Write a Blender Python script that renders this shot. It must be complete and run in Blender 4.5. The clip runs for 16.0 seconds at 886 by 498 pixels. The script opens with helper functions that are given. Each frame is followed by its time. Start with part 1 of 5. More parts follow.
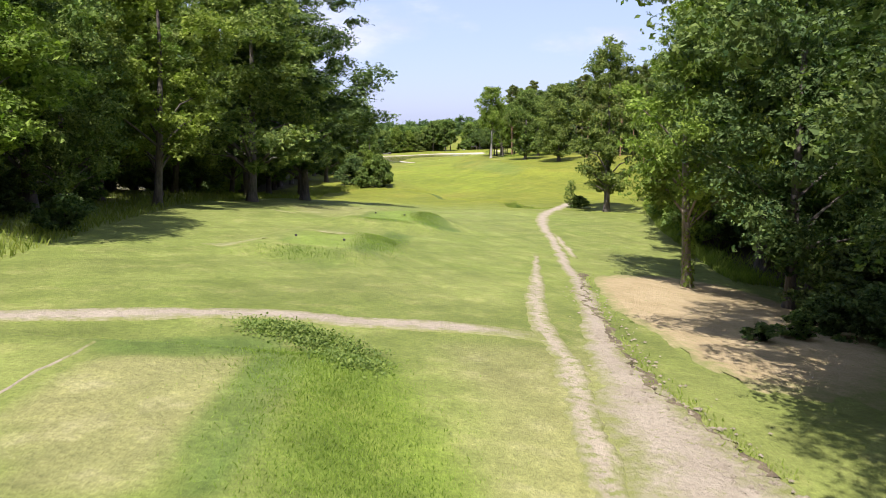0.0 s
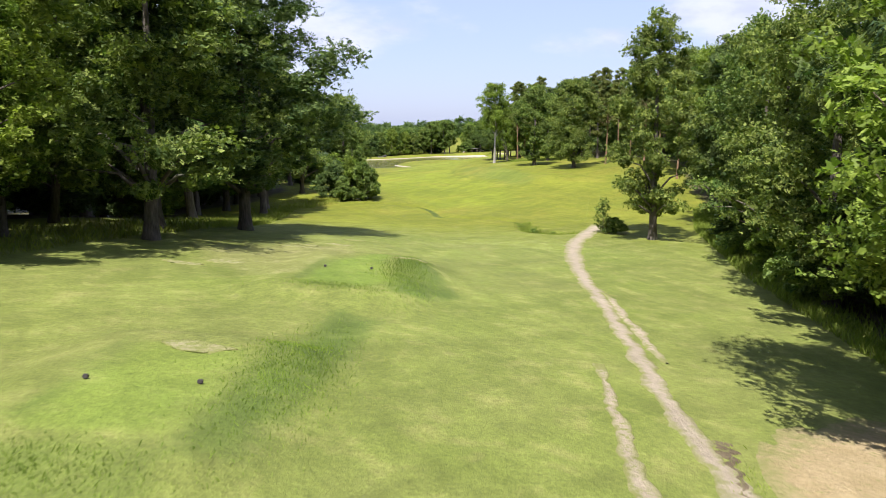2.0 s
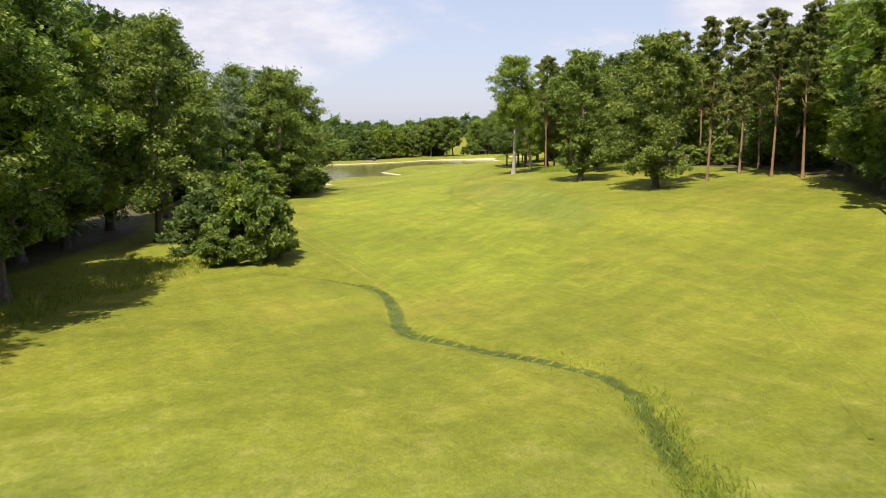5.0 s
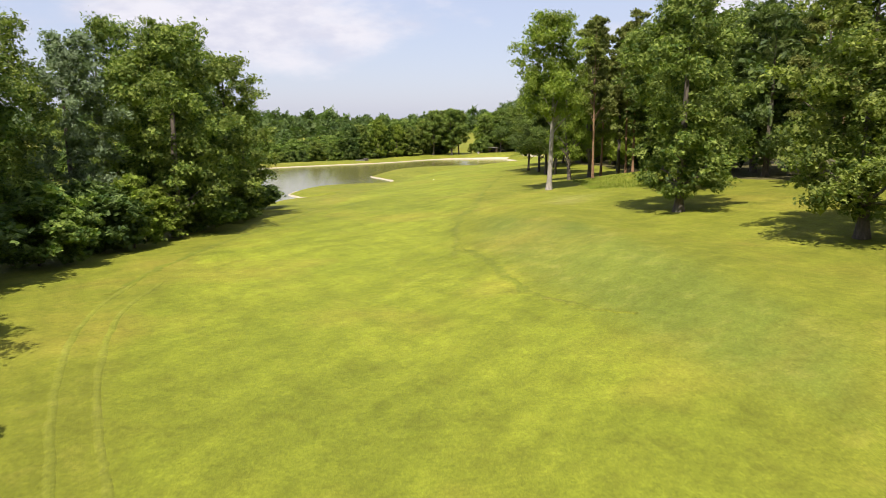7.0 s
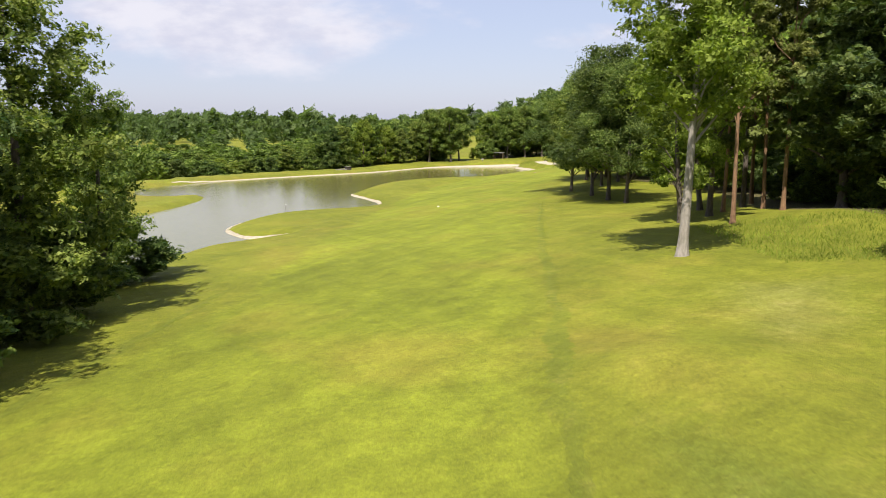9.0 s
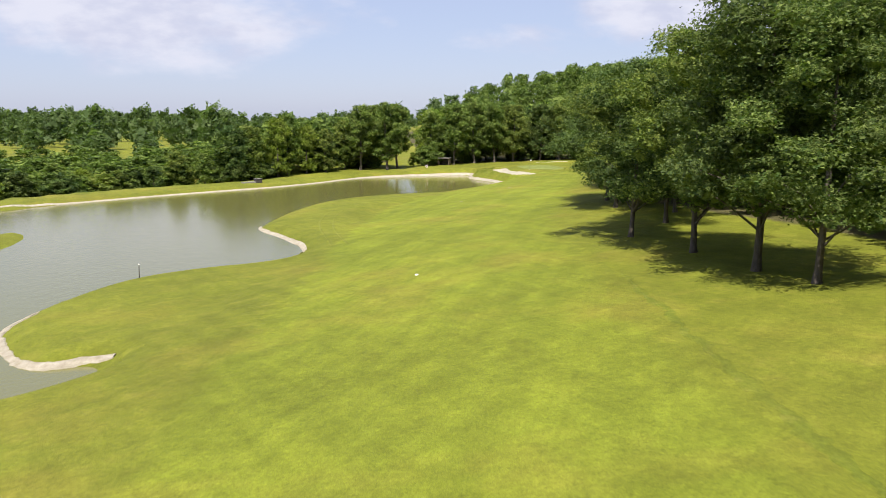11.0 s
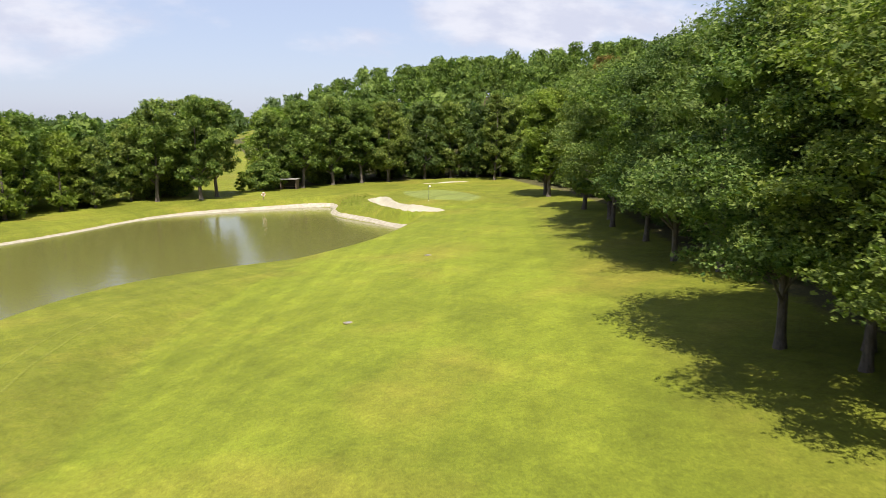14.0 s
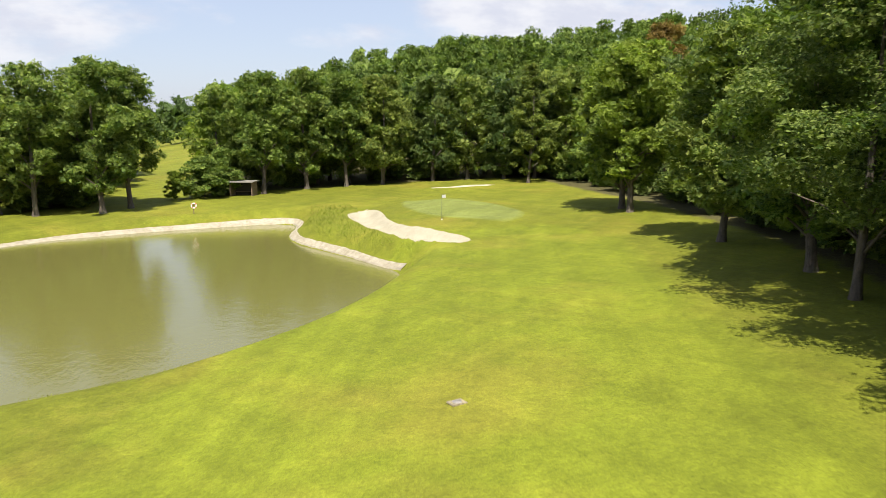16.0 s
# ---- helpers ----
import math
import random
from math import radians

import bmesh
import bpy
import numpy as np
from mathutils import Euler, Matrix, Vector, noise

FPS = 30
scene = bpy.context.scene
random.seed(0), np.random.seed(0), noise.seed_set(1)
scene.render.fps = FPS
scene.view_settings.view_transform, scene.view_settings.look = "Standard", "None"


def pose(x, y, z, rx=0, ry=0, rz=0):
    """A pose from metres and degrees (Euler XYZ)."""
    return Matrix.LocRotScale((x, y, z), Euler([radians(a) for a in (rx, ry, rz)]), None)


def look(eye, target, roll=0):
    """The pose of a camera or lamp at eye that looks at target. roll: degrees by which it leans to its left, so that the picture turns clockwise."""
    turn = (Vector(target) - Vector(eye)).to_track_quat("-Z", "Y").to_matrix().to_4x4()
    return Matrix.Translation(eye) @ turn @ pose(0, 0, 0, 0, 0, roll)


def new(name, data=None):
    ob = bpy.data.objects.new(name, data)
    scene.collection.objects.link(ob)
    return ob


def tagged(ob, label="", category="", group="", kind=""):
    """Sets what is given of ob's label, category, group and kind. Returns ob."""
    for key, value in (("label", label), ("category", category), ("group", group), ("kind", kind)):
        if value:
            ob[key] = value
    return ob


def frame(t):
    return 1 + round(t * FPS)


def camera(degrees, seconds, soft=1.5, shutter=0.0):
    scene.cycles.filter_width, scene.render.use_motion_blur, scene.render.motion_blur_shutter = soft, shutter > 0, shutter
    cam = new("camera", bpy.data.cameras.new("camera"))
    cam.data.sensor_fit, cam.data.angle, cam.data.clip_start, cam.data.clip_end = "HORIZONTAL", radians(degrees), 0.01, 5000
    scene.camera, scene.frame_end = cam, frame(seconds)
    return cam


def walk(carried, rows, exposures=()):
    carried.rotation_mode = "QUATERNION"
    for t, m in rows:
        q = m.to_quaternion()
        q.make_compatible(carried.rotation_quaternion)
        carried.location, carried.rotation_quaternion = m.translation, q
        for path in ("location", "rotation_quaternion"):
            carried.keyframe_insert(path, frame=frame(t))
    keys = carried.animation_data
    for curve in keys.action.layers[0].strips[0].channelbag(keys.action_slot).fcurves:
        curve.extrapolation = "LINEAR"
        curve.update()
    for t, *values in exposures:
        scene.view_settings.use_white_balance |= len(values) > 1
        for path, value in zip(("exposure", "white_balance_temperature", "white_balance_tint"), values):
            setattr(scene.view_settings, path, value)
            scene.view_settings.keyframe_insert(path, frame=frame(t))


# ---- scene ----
# the clip's camera warms and darkens a little on the way
EXPOSURES = [(0, 1.22, 5850, 19), (1.4, 1.22, 5700, 20), (2.5, 1.18, 6400, 13), (3.5, 1.14, 6800, 14), (9, 1.04, 6650, 14), (12, 0.95, 6300, 14), (14, 1.06, 6500, 12), (16, 1.13, 6750, 9)]
cam = camera(59.56, 16.0, soft=0.75, shutter=0.15)
# seconds, x, y, z, yaw, pitch, lean to the right
PATH = [
    (0.0, 0.67, -22.48, 9.72, 0.42, -8.92, -0.03),
    (0.5, 0.81, -17.99, 9.73, 0.53, -8.82, -0.03),
    (1.0, 0.93, -13.09, 9.72, 0.57, -8.79, -0.01),
    (1.5, 0.77, -6.92, 9.77, 0.37, -8.80, 0.01),
    (2.0, 1.02, 0.17, 9.78, 0.41, -8.84, 0.03),
    (2.5, 1.51, 8.48, 9.74, 0.56, -8.88, 0.04),
    (3.0, 1.97, 18.13, 9.62, 0.69, -8.86, 0.04),
    (3.5, 2.18, 28.09, 9.40, 0.70, -8.77, 0.00),
    (4.0, 2.22, 38.64, 9.21, 0.63, -8.76, -0.03),
    (6.5, 2.93, 92.88, 8.77, 1.37, -9.15, -0.02),
    (7.0, 2.43, 103.13, 8.78, 1.34, -9.23, -0.03),
    (7.5, 1.91, 113.63, 8.78, 1.31, -9.18, -0.02),
    (8.0, 1.06, 124.25, 8.77, 1.23, -9.14, -0.00),
    (8.5, 0.08, 134.89, 8.79, 1.03, -9.11, 0.01),
    (9.0, -0.89, 145.62, 8.86, 0.59, -9.17, 0.01),
    (11.5, -5.77, 199.75, 8.86, -7.79, -9.20, -0.05),
    (12.0, -5.53, 210.66, 8.88, -10.27, -9.13, -0.00),
    (12.5, -4.78, 221.28, 8.89, -12.58, -9.04, 0.07),
    (13.0, -3.44, 231.75, 9.00, -14.66, -9.01, 0.02),
    (13.5, -2.10, 241.81, 9.09, -16.58, -8.99, 0.04),
    (14.0, -0.24, 251.33, 9.07, -17.08, -8.97, 0.05),
    (14.5, 2.05, 260.76, 8.89, -17.06, -9.01, 0.03),
    (15.0, 4.55, 270.35, 8.53, -17.04, -9.04, -0.00),
    (15.5, 7.23, 280.14, 7.95, -16.95, -9.07, -0.01),
    (16.0, 10.02, 290.00, 7.19, -16.82, -9.22, -0.02),
]
walk(cam, [(t, pose(x, y, z, 90 + pitch, 0, yaw) @ pose(0, 0, 0, 0, 0, -lean)) for t, x, y, z, yaw, pitch, lean in PATH], EXPOSURES)

# ---------- light ----------
SUN_TO = Vector((0.12, 0.5, -0.86)).normalized()      # the way the sunlight travels
world = bpy.data.worlds.new("sky")
scene.world = world
world.use_nodes = True
wt = world.node_tree
wn, wl = wt.nodes, wt.links
wn.clear()
sky = wn.new("ShaderNodeTexSky")
sky.sky_type, sky.sun_disc = "NISHITA", False
sky.sun_elevation = math.asin(-SUN_TO.z)
sky.sun_rotation = math.atan2(-SUN_TO.x, -SUN_TO.y)
sky.air_density, sky.dust_density, sky.ozone_density = 1.0, 1.0, 1.2
coord = wn.new("ShaderNodeTexCoord")
# fair-weather clouds: soft banks on a plane of azimuth and height, torn by noise
def wmath(op, a, b=0.0, c=0.0):
    n = wn.new("ShaderNodeMath"); n.operation = op
    for k, v in enumerate((a, b, c)):
        if isinstance(v, bpy.types.NodeSocket):
            wl.new(v, n.inputs[k])
        else:
            n.inputs[k].default_value = v
    return n.outputs[0]


sep = wn.new("ShaderNodeSeparateXYZ")
wl.new(coord.outputs["Generated"], sep.inputs[0])
depth = wmath("MAXIMUM", wmath("ABSOLUTE", sep.outputs["Y"]), 0.15)
side, rise = wmath("DIVIDE", sep.outputs["X"], depth), wmath("DIVIDE", sep.outputs["Z"], depth)
plane = wn.new("ShaderNodeCombineXYZ")
wl.new(side, plane.inputs[0]); wl.new(wmath("MULTIPLY", rise, 2.3), plane.inputs[1])
puff = wn.new("ShaderNodeTexNoise")
puff.inputs["Scale"].default_value, puff.inputs["Detail"].default_value, puff.inputs["Roughness"].default_value = 5.0, 8.0, 0.55
wl.new(plane.outputs[0], puff.inputs["Vector"])
cover = 0.0
for at_side, at_rise, wide, tall, dense in ((-0.25, 0.125, 0.29, 0.075, 1.35), (0.46, 0.145, 0.36, 0.068, 1.45), (0.21, 0.112, 0.13, 0.036, 0.9), (-0.9, 0.2, 0.4, 0.12, 1.0), (0.1, 0.42, 0.6, 0.12, 0.9), (-0.62, 0.10, 0.16, 0.05, 0.8)):
    across = wmath("DIVIDE", wmath("SUBTRACT", side, at_side), wide)
    upward = wmath("DIVIDE", wmath("SUBTRACT", rise, at_rise), tall)
    away = wmath("SQRT", wmath("ADD", wmath("MULTIPLY", across, across), wmath("MULTIPLY", upward, upward)))
    cover = wmath("MAXIMUM", wmath("MULTIPLY", wmath("SUBTRACT", 1.0, away), dense), cover)
ramp = wn.new("ShaderNodeMapRange"); ramp.interpolation_type = "SMOOTHSTEP"
ramp.inputs["From Min"].default_value, ramp.inputs["From Max"].default_value = 0.2, 0.85
wl.new(wmath("ADD", cover, wmath("MULTIPLY", wmath("SUBTRACT", puff.outputs["Fac"], 0.5), 2.6)), ramp.inputs["Value"])
veil = wn.new("ShaderNodeMath"); veil.operation = "MULTIPLY"
wl.new(ramp.outputs[0], veil.inputs[0]); wl.new(wmath("MULTIPLY", wmath("GREATER_THAN", cover, 0.0), 0.9), veil.inputs[1])
cloud = wn.new("ShaderNodeMix"); cloud.data_type = "RGBA"
wl.new(veil.outputs[0], cloud.inputs["Factor"])
haze = wn.new("ShaderNodeMix"); haze.data_type = "RGBA"; haze.inputs["Factor"].default_value = 0.62
wl.new(sky.outputs[0], haze.inputs["A"])
haze.inputs["B"].default_value = (4.0, 4.45, 6.1, 1)
wl.new(haze.outputs["Result"], cloud.inputs["A"])
# bright tops and greyer hollows
hollow = wn.new("ShaderNodeTexNoise")
hollow.inputs["Scale"].default_value, hollow.inputs["Detail"].default_value, hollow.inputs["Roughness"].default_value = 11.0, 6.0, 0.55
wl.new(plane.outputs[0], hollow.inputs["Vector"])
lit = wn.new("ShaderNodeMapRange"); lit.interpolation_type = "SMOOTHSTEP"
lit.inputs["From Min"].default_value, lit.inputs["From Max"].default_value = 0.38, 0.62
wl.new(hollow.outputs["Fac"], lit.inputs["Value"])
white = wn.new("ShaderNodeMix"); white.data_type = "RGBA"
wl.new(lit.outputs[0], white.inputs["Factor"])
white.inputs["A"].default_value, white.inputs["B"].default_value = (4.75, 4.95, 5.85, 1), (5.9, 6.0, 6.55, 1)
wl.new(white.outputs["Result"], cloud.inputs["B"])
back = wn.new("ShaderNodeBackground")
back.inputs["Strength"].default_value = 0.071
wl.new(cloud.outputs["Result"], back.inputs["Color"])
wo = wn.new("ShaderNodeOutputWorld")
wl.new(back.outputs[0], wo.inputs["Surface"])

sun = bpy.data.lights.new("sun", "SUN")
sun.energy, sun.angle, sun.color = 4.25, radians(0.55), (1.0, 0.95, 0.86)
sun_ob = new("sun", sun)
sun_ob.matrix_world = look((0, -100, 200), Vector((0, -100, 200)) + SUN_TO)


# ---------- materials ----------
def mat(name):
    m = bpy.data.materials.new(name)
    m.use_nodes = True
    nt = m.node_tree
    return m, nt, nt.nodes, nt.links, nt.nodes["Principled BSDF"]


def nd(ns, kind, **kw):
    n = ns.new(kind)
    for k, v in kw.items():
        n.inputs[k.replace("_", " ")].default_value = v
    return n


def tex(ns, ls, vec, scale, detail=4.0, rough=0.55):
    n = nd(ns, "ShaderNodeTexNoise", Scale=scale, Detail=detail, Roughness=rough)
    ls.new(vec, n.inputs["Vector"])
    return n.outputs["Fac"]


def mixc(ns, ls, fac, a, b):
    n = ns.new("ShaderNodeMix")
    n.data_type = "RGBA"
    for s, v in (("Factor", fac), ("A", a), ("B", b)):
        if isinstance(v, bpy.types.NodeSocket):
            ls.new(v, n.inputs[s])
        else:
            n.inputs[s].default_value = v if s == "Factor" else (*v, 1)
    return n.outputs["Result"]


def band(ns, ls, v, lo, hi, a=0.0, b=1.0):
    n = nd(ns, "ShaderNodeMapRange", From_Min=lo, From_Max=hi, To_Min=a, To_Max=b)
    ls.new(v, n.inputs["Value"])
    return n.outputs[0]


def mth(ns, ls, op, a, b):
    n = ns.new("ShaderNodeMath")
    n.operation = op
    for i, v in enumerate((a, b)):
        if isinstance(v, bpy.types.NodeSocket):
            ls.new(v, n.inputs[i])
        else:
            n.inputs[i].default_value = v
    return n.outputs[0]


def bump(ns, ls, bsdf, h, strength, dist):
    b = nd(ns, "ShaderNodeBump", Strength=strength, Distance=dist)
    ls.new(h, b.inputs["Height"])
    ls.new(b.outputs[0], bsdf.inputs["Normal"])


def where(ns, ls):
    return ns.new("ShaderNodeNewGeometry").outputs["Position"]


def times(ns, ls, c, v):
    """A colour made lighter or darker by a value."""
    n = ns.new("ShaderNodeVectorMath")
    n.operation = "SCALE"
    ls.new(c, n.inputs[0]); ls.new(v, n.inputs["Scale"])
    return n.outputs[0]


def swathes(ns, ls, pos, sx, sy, turn, scale=1.0, detail=5):
    """Noise drawn out along the way that the mowers go."""
    mp = ns.new("ShaderNodeMapping")
    mp.vector_type = "TEXTURE"
    mp.inputs["Scale"].default_value, mp.inputs["Rotation"].default_value = (1 / sx, 1 / sy, 2.5), (0, 0, -turn)
    ls.new(pos, mp.inputs["Vector"])
    return tex(ns, ls, mp.outputs[0], scale, detail, 0.6)


def turf(name, green, pale, straw, straw_amount=0.5, mask=False, edge=False, round_it=((0.160, 0.190, 0.040), (0.215, 0.222, 0.065))):
    """Grass: patches of three tones, mower swathes, tufts and blades; on the ground sheet also fairway, start and the wood's floor."""
    m, nt, ns, ls, p = mat(name)
    pos = where(ns, ls)
    big, mid, tuft = tex(ns, ls, pos, 0.13, 5, 0.6), tex(ns, ls, pos, 0.75, 6, 0.65), tex(ns, ls, pos, 3.2, 5, 0.7)
    fine, blade = tex(ns, ls, pos, 10.0, 4, 0.7), tex(ns, ls, pos, 28.0, 3, 0.8)
    along, across = swathes(ns, ls, pos, 0.70, 0.05, 0.05), swathes(ns, ls, pos, 0.8, 0.07, -0.45)

    def tones(a, b, c_straw, amount):
        c = mixc(ns, ls, band(ns, ls, big, 0.32, 0.68), a, b)
        c = mixc(ns, ls, band(ns, ls, along, 0.44, 0.60, 0, 0.4), c, a)
        return mixc(ns, ls, band(ns, ls, mid, 0.52, 0.66, 0, amount), c, c_straw)

    c = tones(green, pale, straw, straw_amount)
    if mask:
        at = ns.new("ShaderNodeAttribute"); at.attribute_name = "cover"
        sp = ns.new("ShaderNodeSeparateColor"); ls.new(at.outputs["Color"], sp.inputs[0])
        ragged = mth(ns, ls, "MULTIPLY", mth(ns, ls, "SUBTRACT", mid, 0.5), 0.9)
        k = band(ns, ls, mth(ns, ls, "ADD", sp.outputs["Blue"], ragged), 0.2, 0.8)
        c = mixc(ns, ls, k, c, tones((0.165, 0.200, 0.034), (0.212, 0.230, 0.054), (0.29, 0.262, 0.088), 0.36))
        k = band(ns, ls, mth(ns, ls, "ADD", sp.outputs["Green"], ragged), 0.35, 0.65)
        c = mixc(ns, ls, k, c, tones((0.172, 0.206, 0.015), (0.200, 0.230, 0.017), (0.224, 0.222, 0.024), 0.16))
        stripe = swathes(ns, ls, pos, 0.75, 0.010, 0.35, 1.0, 3)
        c = times(ns, ls, c, mth(ns, ls, "ADD", 1.0, mth(ns, ls, "MULTIPLY", k, band(ns, ls, stripe, 0.42, 0.58, -0.07, 0.06))))
        sw = ns.new("ShaderNodeAttribute"); sw.attribute_name = "sward"
        kinds = ns.new("ShaderNodeSeparateColor"); ls.new(sw.outputs["Color"], kinds.inputs[0])
        frayed = mth(ns, ls, "MULTIPLY", mth(ns, ls, "SUBTRACT", tuft, 0.5), 0.7)
        for out, a, b, c_straw, amount in ((kinds.outputs["Blue"], (0.235, 0.232, 0.072), (0.285, 0.262, 0.092), (0.36, 0.32, 0.15), 0.6), (kinds.outputs["Green"], (0.158, 0.222, 0.030), (0.200, 0.250, 0.038), (0.27, 0.27, 0.08), 0.25),
                                           (sw.outputs["Alpha"], (0.120, 0.172, 0.017), (0.195, 0.250, 0.028), (0.25, 0.27, 0.05), 0.3), (kinds.outputs["Red"], (0.092, 0.136, 0.022), (0.128, 0.170, 0.028), (0.18, 0.20, 0.05), 0.35)):
            k2 = mth(ns, ls, "MULTIPLY", out, band(ns, ls, mth(ns, ls, "ADD", out, frayed), 0.1, 0.5))
            c = mixc(ns, ls, k2, c, tones(a, b, c_straw, amount))
        rusty = tex(ns, ls, pos, 0.09, 4, 0.6)
        c = mixc(ns, ls, mth(ns, ls, "MULTIPLY", band(ns, ls, rusty, 0.52, 0.68, 0, 0.38), band(ns, ls, sp.outputs["Blue"], 0.05, 0.3, 1, 0)), c, (0.235, 0.180, 0.030))
        k = band(ns, ls, mth(ns, ls, "ADD", sp.outputs["Red"], ragged), 0.4, 0.7)
        c = mixc(ns, ls, k, c, mixc(ns, ls, band(ns, ls, fine, 0.35, 0.65), (0.060, 0.050, 0.024), (0.125, 0.115, 0.040)))
    if edge:
        rim = ns.new("ShaderNodeAttribute"); rim.attribute_name = "rim"
        k = mth(ns, ls, "ADD", rim.outputs["Fac"], mth(ns, ls, "MULTIPLY", mth(ns, ls, "SUBTRACT", tuft, 0.5), 0.9))
        c = mixc(ns, ls, band(ns, ls, k, 0.05, 0.6), tones(round_it[0], round_it[1], straw, 0.3), c)
    v = mth(ns, ls, "MULTIPLY", band(ns, ls, mid, 0.30, 0.70, 0.80, 1.0), band(ns, ls, across, 0.38, 0.62, 0.93, 1.06))
    v = mth(ns, ls, "MULTIPLY", v, band(ns, ls, tex(ns, ls, pos, 0.045, 5, 0.62), 0.36, 0.64, 0.86, 1.10))
    v = mth(ns, ls, "MULTIPLY", v, band(ns, ls, swathes(ns, ls, pos, 0.55, 0.11, 0.75, 1.0, 6), 0.36, 0.64, 0.90, 1.10))
    v = mth(ns, ls, "MULTIPLY", v, band(ns, ls, tuft, 0.32, 0.68, 0.84, 1.15))
    v = mth(ns, ls, "MULTIPLY", v, band(ns, ls, fine, 0.34, 0.66, 0.80, 1.17))
    v = mth(ns, ls, "MULTIPLY", v, band(ns, ls, blade, 0.34, 0.66, 0.78, 1.18))
    ls.new(times(ns, ls, c, v), p.inputs["Base Color"])
    p.inputs["Roughness"].default_value = 0.85
    p.inputs["Specular IOR Level"].default_value = 0.2
    h = mth(ns, ls, "ADD", mth(ns, ls, "ADD", fine, tuft), mth(ns, ls, "MULTIPLY", blade, 0.5))
    bump(ns, ls, p, h, 0.65, 0.085)
    return m


def earth(name, a, b, grass=0.0, scale=1.0, rim=False):
    m, nt, ns, ls, p = mat(name)
    pos = where(ns, ls)
    mid, fine = tex(ns, ls, pos, 0.8 * scale, 6, 0.65), tex(ns, ls, pos, 7.0 * scale, 5, 0.7)
    c = mixc(ns, ls, band(ns, ls, mid, 0.32, 0.68), a, b)
    c = mixc(ns, ls, band(ns, ls, fine, 0.4, 0.75, 0, 0.5), c, tuple(0.6 * v for v in a))
    if grass:
        c = mixc(ns, ls, band(ns, ls, tex(ns, ls, pos, 3.4, 7, 0.75), 0.62 - 0.16 * grass, 0.70 - 0.14 * grass), c, (0.19, 0.20, 0.06))
    if rim:
        at = ns.new("ShaderNodeAttribute"); at.attribute_name = "rim"
        k = mth(ns, ls, "ADD", at.outputs["Fac"], mth(ns, ls, "MULTIPLY", mth(ns, ls, "SUBTRACT", tex(ns, ls, pos, 2.3, 7, 0.75), 0.5), 2.4))
        c = mixc(ns, ls, band(ns, ls, k, 0.05, 0.8), mixc(ns, ls, fine, (0.150, 0.165, 0.042), (0.235, 0.225, 0.080)), c)
    ls.new(c, p.inputs["Base Color"])
    p.inputs["Roughness"].default_value = 0.95
    p.inputs["Specular IOR Level"].default_value = 0.1
    bump(ns, ls, p, mth(ns, ls, "ADD", fine, mid), 0.8, 0.12)
    return m


def foliage(name, a, b, glow=0.3, gaps=9.5):
    """Leaves: each its own shade, each tree its own tone, and light passing through."""
    m, nt, ns, ls, p = mat(name)
    geo = ns.new("ShaderNodeNewGeometry")
    info = ns.new("ShaderNodeObjectInfo")
    c = mixc(ns, ls, geo.outputs["Random Per Island"], a, b)
    hue = nd(ns, "ShaderNodeHueSaturation")
    ls.new(c, hue.inputs["Color"])
    ls.new(band(ns, ls, info.outputs["Random"], 0, 1, 0.490, 0.515), hue.inputs["Hue"])
    ls.new(band(ns, ls, tex(ns, ls, geo.outputs["Position"], 0.35, 3), 0.3, 0.7, 0.75, 1.3), hue.inputs["Value"])
    ls.new(hue.outputs[0], p.inputs["Base Color"])
    p.inputs["Roughness"].default_value = 0.6
    p.inputs["Specular IOR Level"].default_value = 0.16
    t = ns.new("ShaderNodeBsdfTranslucent")
    tint = ns.new("ShaderNodeMix"); tint.data_type = "RGBA"; tint.blend_type = "MULTIPLY"; tint.inputs["Factor"].default_value = 1
    ls.new(hue.outputs[0], tint.inputs["A"]); tint.inputs["B"].default_value = (1.25, 1.5, 0.6, 1)
    ls.new(tint.outputs["Result"], t.inputs["Color"])
    mx = ns.new("ShaderNodeMixShader"); mx.inputs[0].default_value = glow
    ls.new(p.outputs[0], mx.inputs[1]); ls.new(t.outputs[0], mx.inputs[2])
    out = mx.outputs[0]
    if gaps:
        # each spray breaks up into single leaves with gaps between
        clear = ns.new("ShaderNodeBsdfTransparent")
        cut = ns.new("ShaderNodeMixShader")
        ls.new(mth(ns, ls, "GREATER_THAN", mth(ns, ls, "ADD", tex(ns, ls, geo.outputs["Position"], gaps, 1.5, 0.5), mth(ns, ls, "MULTIPLY", tex(ns, ls, geo.outputs["Position"], 0.28 * gaps, 2.0, 0.5), 0.9)), 0.94), cut.inputs[0])
        ls.new(clear.outputs[0], cut.inputs[1]); ls.new(out, cut.inputs[2])
        out = cut.outputs[0]
    ls.new(out, ns["Material Output"].inputs["Surface"])
    return m


